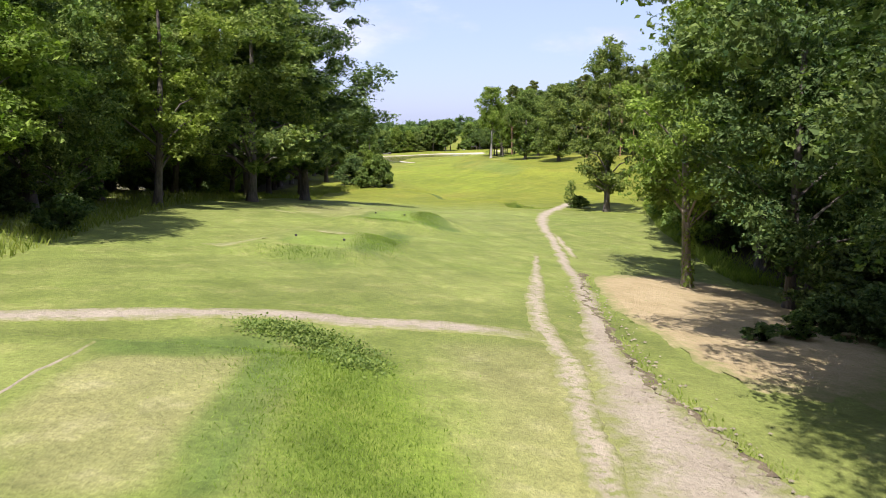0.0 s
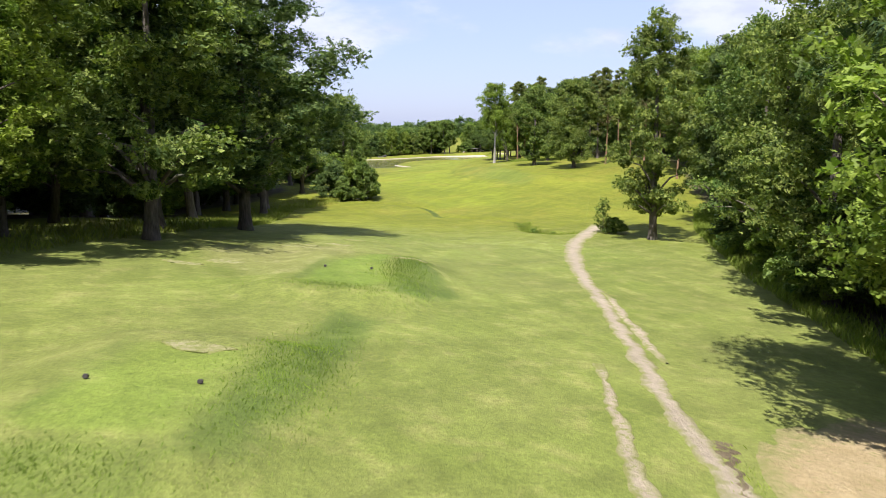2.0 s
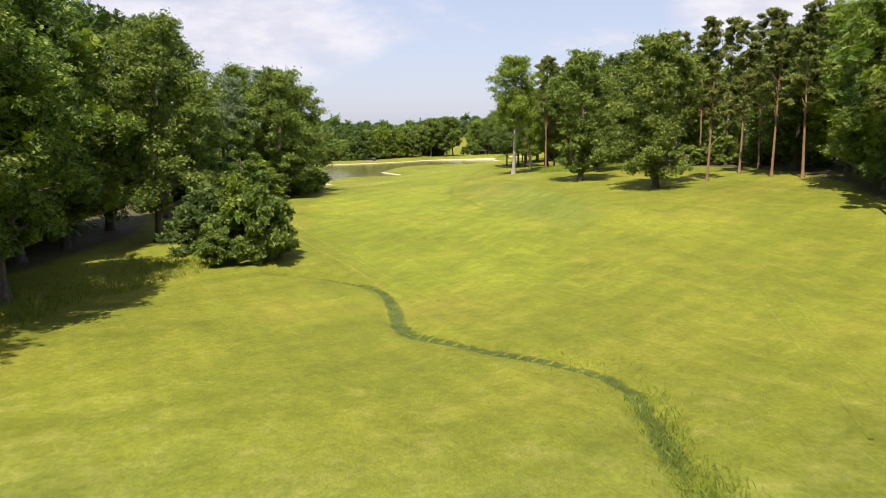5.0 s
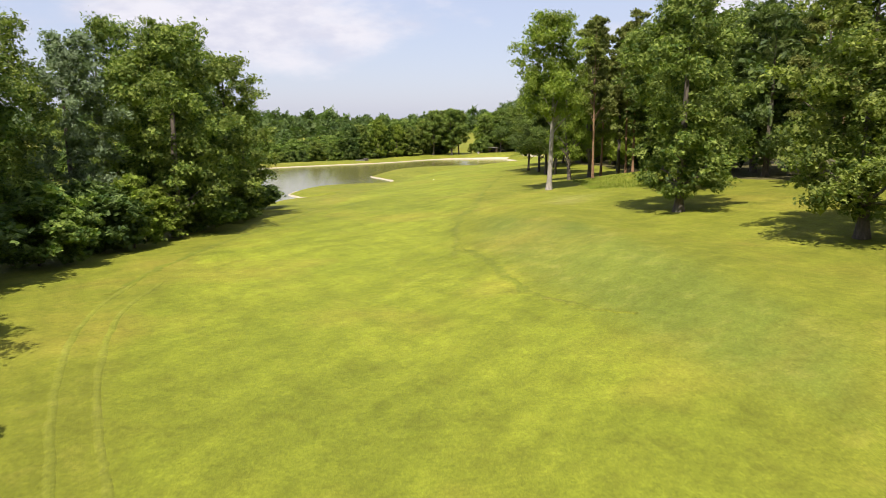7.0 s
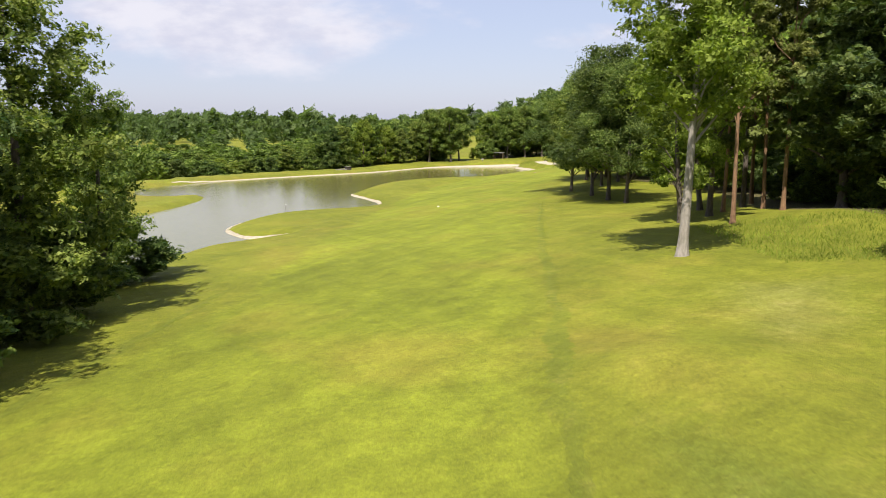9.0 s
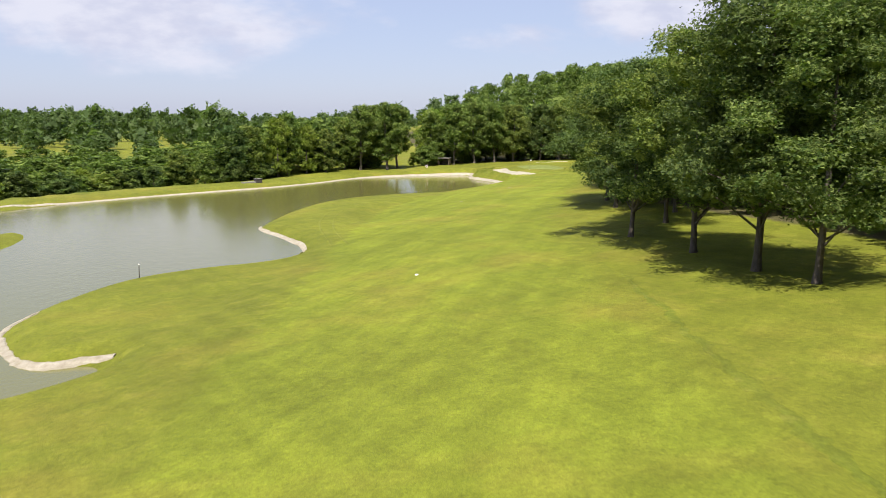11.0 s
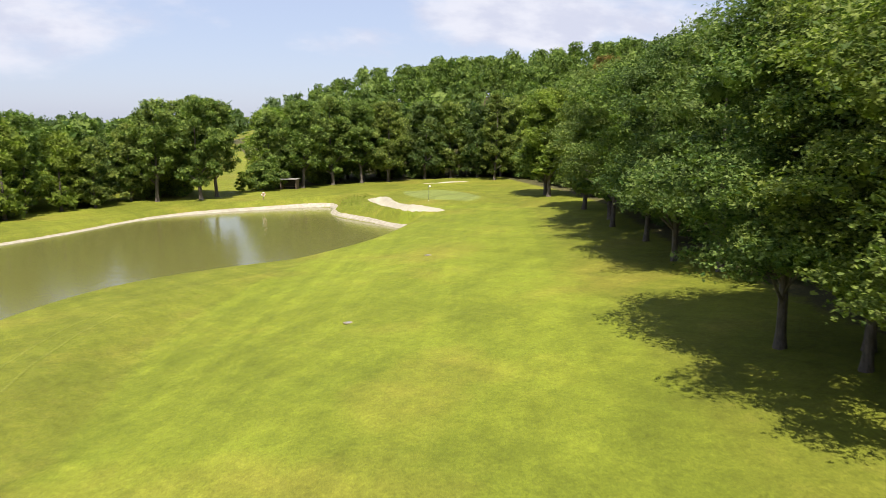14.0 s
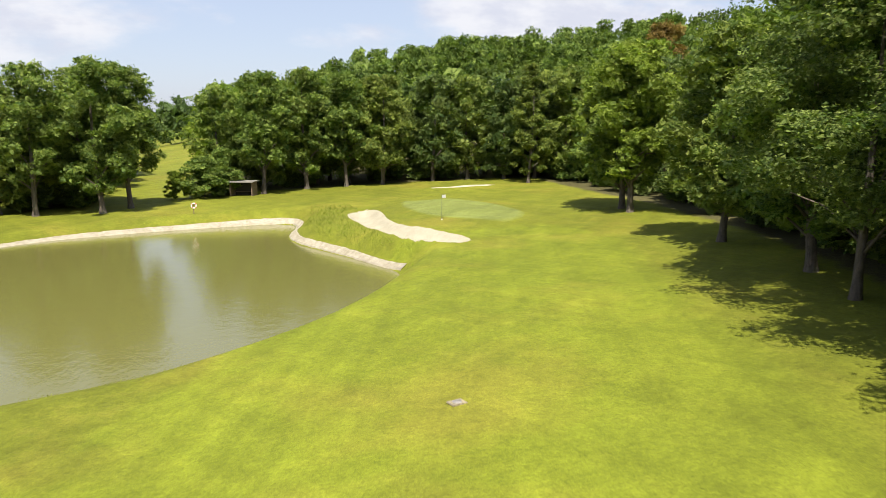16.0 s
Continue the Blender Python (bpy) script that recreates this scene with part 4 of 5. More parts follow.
# models: near ones fine, farther ones coarser
for k in range(3):
    tree_kind(f"oak_{k}", 11 + k, 18, 5.6, 2.2, 17000, 0.35, M_OAK, M_BARK, trunk_r=0.34)
tree_kind("near_0", 37, 23, 7.2, 3.0, 52000, 0.255, M_NEAR, M_BARK, trunk_r=0.40)
tree_kind("oak_high", 21, 20, 5.0, 4.6, 16000, 0.37, M_OAK, M_BARK, trunk_r=0.36)
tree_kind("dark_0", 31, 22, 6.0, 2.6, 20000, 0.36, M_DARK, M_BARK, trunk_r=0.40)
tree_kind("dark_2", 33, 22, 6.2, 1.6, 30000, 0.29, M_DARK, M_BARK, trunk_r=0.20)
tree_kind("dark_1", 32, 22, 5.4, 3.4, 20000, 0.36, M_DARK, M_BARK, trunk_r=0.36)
tree_kind("lime_0", 41, 18, 4.4, 3.0, 17000, 0.31, M_LIME, M_BARK, trunk_r=0.26)
tree_kind("white_0", 51, 19, 5.0, 7.6, 16000, 0.34, M_LIME, M_BARKW, trunk_r=0.28)
tree_kind("slim_0", 61, 15, 3.0, 1.2, 7000, 0.42, M_OAK, M_BARK, "slim", trunk_r=0.18)
tree_kind("pale_0", 66, 15, 4.0, 2.5, 7000, 0.40, M_PALE, M_BARK, trunk_r=0.25)
tree_kind("pine_0", 71, 21, 3.5, 8.5, 9000, 0.42, M_PINE, M_BARKP, "pine", trunk_r=0.17)
tree_kind("pine_1", 72, 20, 4.2, 5.0, 10000, 0.45, M_PINE, M_BARK, "pine", trunk_r=0.22)
tree_kind("young_0", 64, 3.5, 1.05, 0.25, 1300, 0.19, M_OAK, M_BARK, trunk_r=0.04)
tree_kind("bramble_0", 65, 0.5, 0.55, 0.05, 300, 0.075, M_WEED, None, "bush")
tree_kind("bush_0", 81, 4, 2.6, 0.2, 4200, 0.36, M_OAK, M_BARK, "bush", trunk_r=0.06)
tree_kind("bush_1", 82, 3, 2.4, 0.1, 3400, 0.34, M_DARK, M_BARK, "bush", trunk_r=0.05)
tree_kind("bush_2", 83, 5, 2.4, 0.3, 4200, 0.36, M_LIME, M_BARK, "bush", trunk_r=0.06)
for k, (lf, lo) in enumerate(((M_OAK, 2.4), (M_OAK, 4.0), (M_DARK, 2.8), (M_LIME, 3.4))):
    tree_kind(f"mid_{k}", 111 + k, 17, 5.0, lo, 6000, 0.62, lf, M_BARK, trunk_r=0.3)
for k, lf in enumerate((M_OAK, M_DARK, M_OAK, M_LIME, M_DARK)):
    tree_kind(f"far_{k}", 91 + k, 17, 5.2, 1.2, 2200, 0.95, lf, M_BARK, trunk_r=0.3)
tree_kind("skirt_0", 141, 16, 5.4, 0.9, 17000, 0.38, M_OAK, M_BARK, trunk_r=0.32)
tree_kind("lone_0", 121, 18, 4.5, 1.9, 16000, 0.33, M_OAK, M_BARK, "oak", trunk_r=0.30)
for k in range(3):
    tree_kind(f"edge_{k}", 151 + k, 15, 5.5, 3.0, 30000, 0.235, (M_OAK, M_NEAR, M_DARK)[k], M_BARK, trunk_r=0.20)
tree_kind("ivied_0", 127, 21, 4.8, 3.6, 18000, 0.30, M_LIME, M_BARKI, trunk_r=0.21)
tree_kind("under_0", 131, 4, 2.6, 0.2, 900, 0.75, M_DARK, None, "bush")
tree_kind("under_1", 132, 4, 2.6, 0.2, 900, 0.75, M_OAK, None, "bush")
tree_kind("rust_0", 98, 14, 3.2, 5, 1800, 0.7, M_RUST, M_BARK, trunk_r=0.2)

TREES = [
    # beside the start, on the wood's edge and behind
    ("oak_0", -24.8, 24.3, 20.5), ("lime_0", -20.7, 34.0, 20, None, 1.2), ("dark_1", -18.6, 52.0, 23.4, None, 1.3), ("oak_1", -16.8, 46.0, 21, None, 1.25), ("dark_0", -14.4, 58.5, 23.5, None, 1.45), ("lime_0", -26.1, 52.8, 20.4), ("oak_high", -31.3, 68.7, 24),
    ("lime_0", -20.7, 11.6, 21.7, None, 1.2), ("oak_0", -24.5, -5.5, 21.7), ("oak_high", -21.6, 94.3, 21.8), ("oak_0", -28.1, 101.2, 21.7), ("dark_1", -28.8, 91.3, 23.2), ("oak_1", -23.5, 103.6, 21.1), ("dark_0", -25.1, 78.3, 24.8),
    ("oak_1", -22.8, 125.9, 18.8), ("dark_1", -29.5, 116.2, 20.6), ("oak_2", -31.9, 38.2, 22.2), ("dark_0", -35, 57.7, 25.7), ("dark_1", -35, 17.2, 25),
    ("oak_1", -23.8, 27.5, 13), ("oak_2", -25.5, 17, 13), ("lime_0", -23.6, 42.5, 14), ("oak_2", -22.5, 60, 13), ("oak_0", -21.5, 22, 11), ("oak_1", -25.8, 36, 14),
    # clump between the fairway and the pond
    ("dark_0", -27.8, 141, 20.5), ("oak_1", -28.5, 150, 15.5), ("pale_0", -27.5, 163, 16.5), ("skirt_0", -21.8, 168, 18), ("skirt_0", -22, 183, 17), ("dark_1", -24.5, 176, 18.5), ("oak_1", -23.5, 195, 13), ("dark_0", -30, 188, 17), ("oak_2", -29, 172, 19),
    ("oak_1", -30, 156, 17), ("lime_0", -27, 200, 11),
    # by the track
    ("ivied_0", 13.6, 18.8, 23.5), ("dark_2", 17.0, 13.9, 25.5), ("lone_0", 19.7, 70.5, 20.3), ("oak_0", 24.6, 54.8, 18), ("oak_2", 23.2, 44.2, 20.7), ("dark_1", 23.1, 32.2, 24.8), ("oak_1", 27.7, 65.7, 19.3), ("near_0", 14.3, -4.0, 25, None, 1.05),
    ("near_0", 13.9, -10.5, 26, None, 1.05), ("near_0", 12.4, -17.5, 24, 2.1, 1.05), ("oak_2", 17, -26, 20.7, None, 1.2), ("oak_2", -15.3, -24.3, 19.4), ("dark_1", 31, 81.6, 20.1), ("oak_0", 30.1, 50.2, 23.3), ("dark_0", 27.9, 21.1, 27.6),
    # the rise on the far side of the ditch
    ("skirt_0", 18.7, 161.1, 16.5), ("skirt_0", 24.4, 145.6, 16.5), ("white_0", 12.1, 188.7, 19), ("pine_0", 30.9, 148.5, 18), ("pine_0", 40.5, 146, 19), ("pine_0", 36.5, 121, 19), ("pine_0", 37.2, 156, 18), ("pine_0", 38.3, 149, 18.5), ("pine_0", 41.5, 161, 20), ("pine_1", 42, 175, 21), ("pine_0", 40.5, 182, 20),
    ("pine_1", 33.6, 171, 19), ("pine_1", 19.3, 206, 20), ("pine_0", 26, 215, 21), ("pine_0", 18.6, 199, 19.5), ("pine_0", 25, 206, 21), ("pine_1", 24.5, 213, 20), ("lime_0", 20.5, 212, 15), ("skirt_0", 23.6, 177.5, 15), ("pine_0", 24.8, 209.3, 20), ("pine_0", 21.3, 208.7, 19), ("lime_0", 16.4, 203.5, 15), ("dark_0", 32, 198.5, 19, None, 1.2), ("dark_1", 28.8, 204.5, 18, None, 1.2), ("dark_0", 35.5, 192, 19, None, 1.2),
    ("oak_high", 19.9, 252.7, 14), ("dark_2", 16.2, 229.8, 16.5, None, 1.15), ("oak_0", 15.8, 237.4, 14.5), ("oak_1", 17.2, 225.5, 14.5), ("oak_2", 14.8, 246.8, 13.5),
    ("oak_2", 23.8, 260.4, 14), ("dark_1", 27.5, 266, 15), ("oak_0", 29, 273, 15), ("oak_0", 20.4, 268, 14), ("oak_high", 22.3, 277, 15), ("oak_1", 24.9, 275, 15.5), ("dark_1", 22.7, 273, 14), ("oak_2", 30.5, 292, 15), ("oak_high", 30.5, 297, 15), ("dark_1", 34, 306.3, 15),
    ("oak_0", 36.4, 316, 15.5), ("oak_high", 42.2, 333, 14), ("lime_0", 46.2, 351.5, 15), ("oak_1", 46.9, 354.2, 15), ("slim_0", 52, 388.5, 16), ("oak_2", 39.5, 322, 15), ("dark_0", 35, 298, 16), ("dark_1", 41, 312, 16),
    # beyond the pond
    ("oak_high", -7.4, 379, 15.6), ("oak_0", -0.9, 379, 16.1), ("oak_high", 1.6, 382.5, 15.6), ("oak_1", -3.5, 386, 15.6), ("oak_2", 16.8, 393, 15.6), ("oak_high", 22.9, 397, 16.1), ("oak_0", 28.5, 398, 15.6), ("oak_1", 33.6, 397.5, 15.2),
]
SEEN_CLOSE = {(15.8, 237.4), (14.8, 246.8), (20.4, 268), (30.5, 292), (30.5, 297), (34, 306.3), (36.4, 316)}
for n_row, row in enumerate(TREES):
    key = row[0]
    if (row[2] > 225 and key[:3] in ("oak", "dar", "lim") and (row[1], row[2]) not in SEEN_CLOSE) or (row[2] < 225 and row[0] in ("dark_0", "dark_1") and abs(row[1]) > 21):
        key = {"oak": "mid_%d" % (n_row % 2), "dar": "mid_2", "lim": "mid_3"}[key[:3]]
    if 222 < row[2] < 360 and 14 < row[1] < 37 and key[:3] != "pin":
        key = "edge_%d" % (n_row % 3)
    spread = row[5] if len(row) > 5 else (1.2 if 222 < row[2] < 360 and row[1] > 14 and key[:3] != "pin" else 1.1 if row[2] > 225 else 1.0)
    planted = plant(key, row[1], row[2], row[3], None, spread, label="leafy tree with an ivy-clad trunk on bare earth" if row[1] == 13.6 else "")
    if row[1] == 13.6:
        ivied_tree = planted
plant("young_0", 16.2, 76, 3.5, None, 1.0, "small leafy young tree beside the track")
plant("slim_0", -13.6, 119.5, 10.5, label="tall grey-green poplar-like tree above shrubs")
for row in (("bush_0", -11.9, 116.4, 5.8, None, 0.75), ("bush_2", -13.8, 117.6, 6.5, None, 0.8), ("bush_0", -10.9, 118.6, 4.6, None, 0.8), ("bush_1", -16.5, 119.5, 5, None, 1.1), ("bush_0", -14.6, 115.8, 3.6, None, 0.9), ("bush_0", 17.2, 75.6, 1.59, None, 1.6), ("bush_0", 23.8, 45.4, 7.3, None, 1.2), ("bush_2", 25.1, 52.6, 7.2, None, 1.3), ("bush_0", 26.7, 59.9, 7.2, None, 1.2), ("bush_2", 29.1, 69.6, 6.1, None, 1.3), ("bramble_0", 9.6, 77.6, 0.6), ("bramble_0", 11.3, 75.9, 0.5),
            ("bush_1", 20.2, 8.6, 3, None, 1.3), ("bush_1", 11.5, 3.6, 0.65, None, 1.6), ("bush_0", 13.3, 4.7, 0.98, None, 1.5), ("bush_1", 15, 6.2, 1.55, None, 1.3), ("bush_0", 17, 9.5, 2.04, None, 1.2), ("bush_1", 18.5, 2.2, 2.7, None, 1.4), ("bush_0", 22.6, 16.7, 3.9, None, 1.3), ("bush_2", -22.5, 161, 5.5, None, 1.2), ("bush_0", -21.5, 172, 5, None, 1.5), ("bush_0", -22.5, 186, 5, None, 1.6),
            ("bush_1", 18.2, 9.5, 3.4, None, 1.4), ("bush_1", 16.8, 5.2, 2.2, None, 1.4), ("bush_0", 19.5, 13, 3.6, None, 1.3), ("bush_1", -24, 197, 4.5, None, 1.5), ("bush_0", -21.2, 179, 5, None, 1.4), ("bush_1", -24.6, 20.2, 2.2, None, 1.4), ("bush_0", -28.7, 31.9, 5.9, None, 1.3), ("bush_0", -32.3, 43.1, 6.7, None, 1.3), ("bush_1", -29.7, 62.2, 6.4, None, 1.4), ("bush_0", -30.7, 75.9, 6.2, None, 1.4), ("bush_0", -32, 52.7, 6.9, None, 1.3), ("bush_2", -31.3, 87.4, 5.8, None, 1.4), ("bush_0", -23.6, 27.9, 2.7, None, 1.2), ("bush_1", -18.3, 15.4, 1.78, None, 1.3), ("bush_1", 29.2, 70.9, 4.2, None, 1.5),
            ("bush_1", -27, 146, 5, None, 1.5), ("bush_0", -25.5, 153, 5.5, None, 1.5), ("bush_1", -24.5, 158.5, 5, None, 1.3), ("bush_2", -22.5, 166, 4.5, None, 1.4), ("bush_0", 9.5, 391.5, 5, None, 1.4), ("bush_2", 6, 390, 3.5, None, 1.2), ("bush_0", 12, 394, 6, None, 1.2)):
    plant(*row)
plant("rust_0", 93, 421, 23)


def scatter(seed, n, spot, ok, least, keys, h0, h1):
    """Trees at random places that keep their distance."""
    r = np.random.default_rng(seed)
    placed = [(t[1], t[2]) for t in TREES]
    done = 0
    for _ in range(n * 12):
        x, y = spot(r)
        if not ok(x, y) or min((x - a) ** 2 + (y - b) ** 2 for a, b in placed) < least ** 2:
            continue
        placed.append((x, y))
        low = (0.50 + 0.50 * float(smooth(-46, -26, x))) if x < 0 and y > 240 else 1.0
        plant(keys[int(r.integers(len(keys)))], x, y, r.uniform(h0, h1) * low, wide=r.uniform(0.95, 1.25) * (1.0 + 1.3 * (1 - low)), group="trees of the wood")
        done += 1
        if done >= n:
            break


FARS = ("far_0", "far_1", "far_2", "far_3", "far_4")
STUFF = []


def wood_stuff(seed, n, spot, ok, h0, h1, least):
    """Places for the trees that stand too deep or too far to be counted."""
    r = np.random.default_rng(seed)
    cells, out = {}, 0
    for _ in range(n * 15):
        x, y = spot(r)
        c = (round(x / least), round(y / least))
        if c in cells or not ok(x, y):
            continue
        cells[c] = 1
        low = (0.50 + 0.50 * float(smooth(-46, -26, x))) if x < 0 and 240 < y < 480 else 1.0
        STUFF.append((x, y, r.uniform(h0, h1) * low, r.uniform(0, 6.28), int(r.integers(3))))
        out += 1
        if out >= n:
            break


def join_woods(name, places, n, size, material, label):
    """One mesh of many small trees."""
    models = []
    for k in range(3):
        v, f, L = crown(300 + k, 17, 5.6, 1.6, n, size)
        models.append((v, f))
    vs, fs, o = [], [], 0
    for x, y, h, a, k in places:
        v, f = models[k]
        c, s_ = math.cos(a) * max(h, 13) / 17, math.sin(a) * max(h, 13) / 17
        w = np.stack([v[:, 0] * c - v[:, 1] * s_ + x, v[:, 0] * s_ + v[:, 1] * c + y, v[:, 2] * h / 17 + float(gz(x, y))], 1)
        vs.append(w); fs.append(f + o); o += len(w)
    me = mesh_from(name, np.concatenate(vs), np.concatenate(fs), material, True)
    return tagged(new(name, me), label, "woods", kind="stuff")


FAR_ROW = ((-260, -190, -110, -60, -32, -8, 6), (225, 255, 292, 330, 354, 383, 388))
row_y = lambda x: np.interp(x, *FAR_ROW)
scatter(1, 44, lambda r: (r.uniform(-50, -15), r.uniform(2, 132)), lambda x, y: 11 < edge_at(LEFT_EDGE, y) - x < 21, 5.0, FARS, 18, 22)
scatter(2, 66, lambda r: (r.uniform(14, 60), r.uniform(4, 260)), lambda x, y: 3.0 < x - edge_at(RIGHT_EDGE, y) < 12, 5.4, FARS, 16, 20)
scatter(3, 34, lambda r: (r.uniform(25, 80), r.uniform(260, 395)), lambda x, y: 2.5 < x - edge_at(RIGHT_EDGE, y) < 12, 5.0, FARS, 13.5, 16.5)
scatter(4, 34, lambda r: (r.uniform(11, 75), r.uniform(396, 412)), lambda x, y: True, 4.6, FARS, 13.5, 16)
scatter(5, 75, lambda r: (r.uniform(-110, 0), r.uniform(280, 400)), lambda x, y: 0 < y - row_y(x) < 8, 3.6, FARS, 9, 15)
wood_stuff(11, 70, lambda r: (r.uniform(-85, -15), r.uniform(-30, 138)), lambda x, y: 14 < edge_at(LEFT_EDGE, y) - x < 40, 17, 22, 6)
wood_stuff(12, 108, lambda r: (r.uniform(14, 90), r.uniform(-30, 395)), lambda x, y: 12 < x - edge_at(RIGHT_EDGE, y) < 34, 15, 19, 6.5)
wood_stuff(13, 190, lambda r: (r.uniform(14, 190), r.uniform(410, 560)), lambda x, y: x > 16 + 0.2 * (y - 410), 13, 16.5, 7)
wood_stuff(14, 430, lambda r: (r.uniform(-330, -3), r.uniform(240, 470)), lambda x, y: 4 < y - row_y(x) < 60, 8.5, 13, 5.0)
join_woods("woods_behind", STUFF, 680, 1.5, M_WOODS, "dense green broadleaf wood behind the front trees")
STUFF.clear()
wood_stuff(15, 560, lambda r: (r.uniform(-800, 60), 420 + 900 * r.uniform() ** 1.6), lambda x, y: abs(x) < 0.62 * y and not (-60 < x < 60 and y < 560), 12, 17, 11)
wood_stuff(16, 60, lambda r: (r.uniform(-420, -120), r.uniform(800, 950)), lambda x, y: True, 13, 20, 12)
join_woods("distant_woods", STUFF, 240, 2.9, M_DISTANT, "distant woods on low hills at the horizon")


# undergrowth just inside the woods
r7 = np.random.default_rng(7)
for k in range(84):
    y = r7.uniform(192, 395) if k % 3 else r7.uniform(22, 190)
    x = edge_at(RIGHT_EDGE, y) + r7.uniform(4.5, 9)
    plant("under_%d" % (k % 2), x, y, r7.uniform(2.2, 4.5), None, r7.uniform(1.1, 1.7))
for k in range(16):
    y = r7.uniform(-28, 128)
    plant("under_%d" % (k % 2), edge_at(LEFT_EDGE, y) - r7.uniform(13, 19), y, r7.uniform(2, 4), None, r7.uniform(1.1, 1.7))
for k in range(26):
    y = r7.uniform(262, 350)
    plant("under_%d" % (k % 2), edge_at(RIGHT_EDGE, y) + r7.uniform(3, 5.5), y, r7.uniform(2.0, 3.6), None, r7.uniform(1.2, 1.7))
for k in range(60):
    x = r7.uniform(-112, 0)
    plant("under_%d" % (k % 2), x, float(row_y(x)) + r7.uniform(1, 9), r7.uniform(2.5, 5), None, r7.uniform(1.2, 1.7))
for k in range(14):
    x = r7.uniform(18, 70)
    plant("under_%d" % (k % 2), x, 400 + r7.uniform(0, 6), r7.uniform(2, 4), None, r7.uniform(1.2, 1.9))
# ivy on the trunk by the track
ri = np.random.default_rng(12)
n_ivy = 900
iz, ia = ri.uniform(0, 1, n_ivy) ** 1.6 * 6.5, ri.uniform(0, 6.283, n_ivy)
ir = 0.29 - 0.010 * iz + ri.uniform(-0.03, 0.10, n_ivy)
iv, ifc = leaves(np.c_[ir * np.cos(ia), ir * np.sin(ia), iz], np.c_[np.cos(ia), np.sin(ia), np.full(n_ivy, 0.3)], 0.16, 0.8, ri)
part("ivy", mesh_from("ivy", iv, ifc, M_LIME, True), None, ivied_tree, "green ivy leaves on the trunk")

# ---------- long grass ----------
def blades(name, spots, tall, material, label, seed):
    """Tufts of bent blades, all one mesh."""
    r = np.random.default_rng(seed)
    p = np.array(spots)
    n = len(p)
    a = r.uniform(0, 6.283, n)
    h = tall * r.uniform(0.5, 1.3, n) * (p[:, 2] if p.shape[1] > 2 else 1)
    w = 0.006 + 0.05 * h
    lean = r.normal(size=(n, 2)) * 0.35 * h[:, None]
    z = gz(p[:, 0], p[:, 1]) - 0.02
    dx, dy = np.cos(a) * w, np.sin(a) * w
    v = np.stack([np.c_[p[:, 0] - dx, p[:, 1] - dy, z], np.c_[p[:, 0] + dx, p[:, 1] + dy, z],
                  np.c_[p[:, 0] + lean[:, 0] * .4 + dx * .6, p[:, 1] + lean[:, 1] * .4 + dy * .6, z + h * .6], np.c_[p[:, 0] + lean[:, 0], p[:, 1] + lean[:, 1], z + h]], 1).reshape(-1, 3)
    o = 4 * np.arange(n)
    me = mesh_from(name, v, np.stack([o, o + 1, o + 2, o + 3], 1), material, True)
    return tagged(new(name, me), label, "grass", kind="stuff")


r8 = np.random.default_rng(8)
spots = []
for _ in range(15000):
    y = r8.uniform(-26, 118)
    x = edge_at(LEFT_EDGE, y) + 1.5 - abs(r8.normal()) * 3.5
    spots.append((x, y))
blades("long_grass", spots, 0.40, M_BLADE, "long yellow-green grass along the wood's edge", 3)
spots = []
for _ in range(9000):
    y = r8.uniform(24, 96)
    spots.append((edge_at(RIGHT_EDGE, y) - 1.2 + abs(r8.normal()) * 2, y, 1.2))
for _ in range(9000):
    x = r8.uniform(16, 31)
    spots.append((x, 184.5 - 0.3 * min(x - 16, 8) + 0.3 * r8.normal() + 15 * r8.uniform() ** 1.2, 0.55))
for k in range(2600):
    f = r8.uniform(0, 1)
    spots.append((np.interp(f, (0, .3, .6, .8, 1), (9.4, 9.1, 9.4, 10.5, 13)) + 0.4 * r8.normal() + 0.2, np.interp(f, (0, .3, .6, .8, 1), (89, 81, 77.5, 75.6, 76)) + 0.45 * r8.normal(), 0.6))
for k in range(900):
    f = int(r8.integers(8))
    u = r8.uniform()
    spots.append((STEP[f][0] * (1 - u) + STEP[f + 1][0] * u + 0.25 + 0.2 * r8.normal(), STEP[f][1] * (1 - u) + STEP[f + 1][1] * u, 0.3))
blades("rough_grass", spots, 0.42, M_TALL, "lush yellow-green grass left unmown", 9)
line = np.array(DITCH_LINE)
spots = []
for _ in range(2400):
    k = int(r8.integers(len(line)))
    w = 0.45 if line[k, 0] < 7 else 0.8
    spots.append((line[k, 0] + r8.normal() * w, line[k, 1] + r8.normal() * w, 1.0 if line[k, 0] > 7 else 0.7))
blades("ditch_grass", spots, 0.18, M_BLADE, "tufts of long grass in a shallow ditch", 4)
spots = []
for _ in range(46000):
    y = r8.uniform(-18, -3.5)
    spots.append((np.interp(y, (-12, -10, -8, -5), (-0.6, -1.0, -1.6, -2.4)) + r8.normal() * 0.9, y, r8.uniform(0.2, 0.8)))
for _ in range(3500):
    spots.append((r8.uniform(-9.6, -1.8), -4.6 + r8.normal() * 0.5, 0.5))
for cx, cy, n_t in ((-1.2, 38.2, 7000), (-3.2, 20.5, 7000), (-4.0, 32.6, 1500), (-6.2, 12.6, 2000)):
    for _ in range(n_t):
        spots.append((cx + r8.normal() * (0.7 if n_t > 2100 else 1.3), cy + r8.normal() * (3.0 if n_t > 2100 else 0.5), r8.uniform(0.3, 1.1)))
blades("bank_grass", spots, 0.115, M_BANK, "rough green grass on the tee's bank", 5)
shore = np.array(POND_LINE)
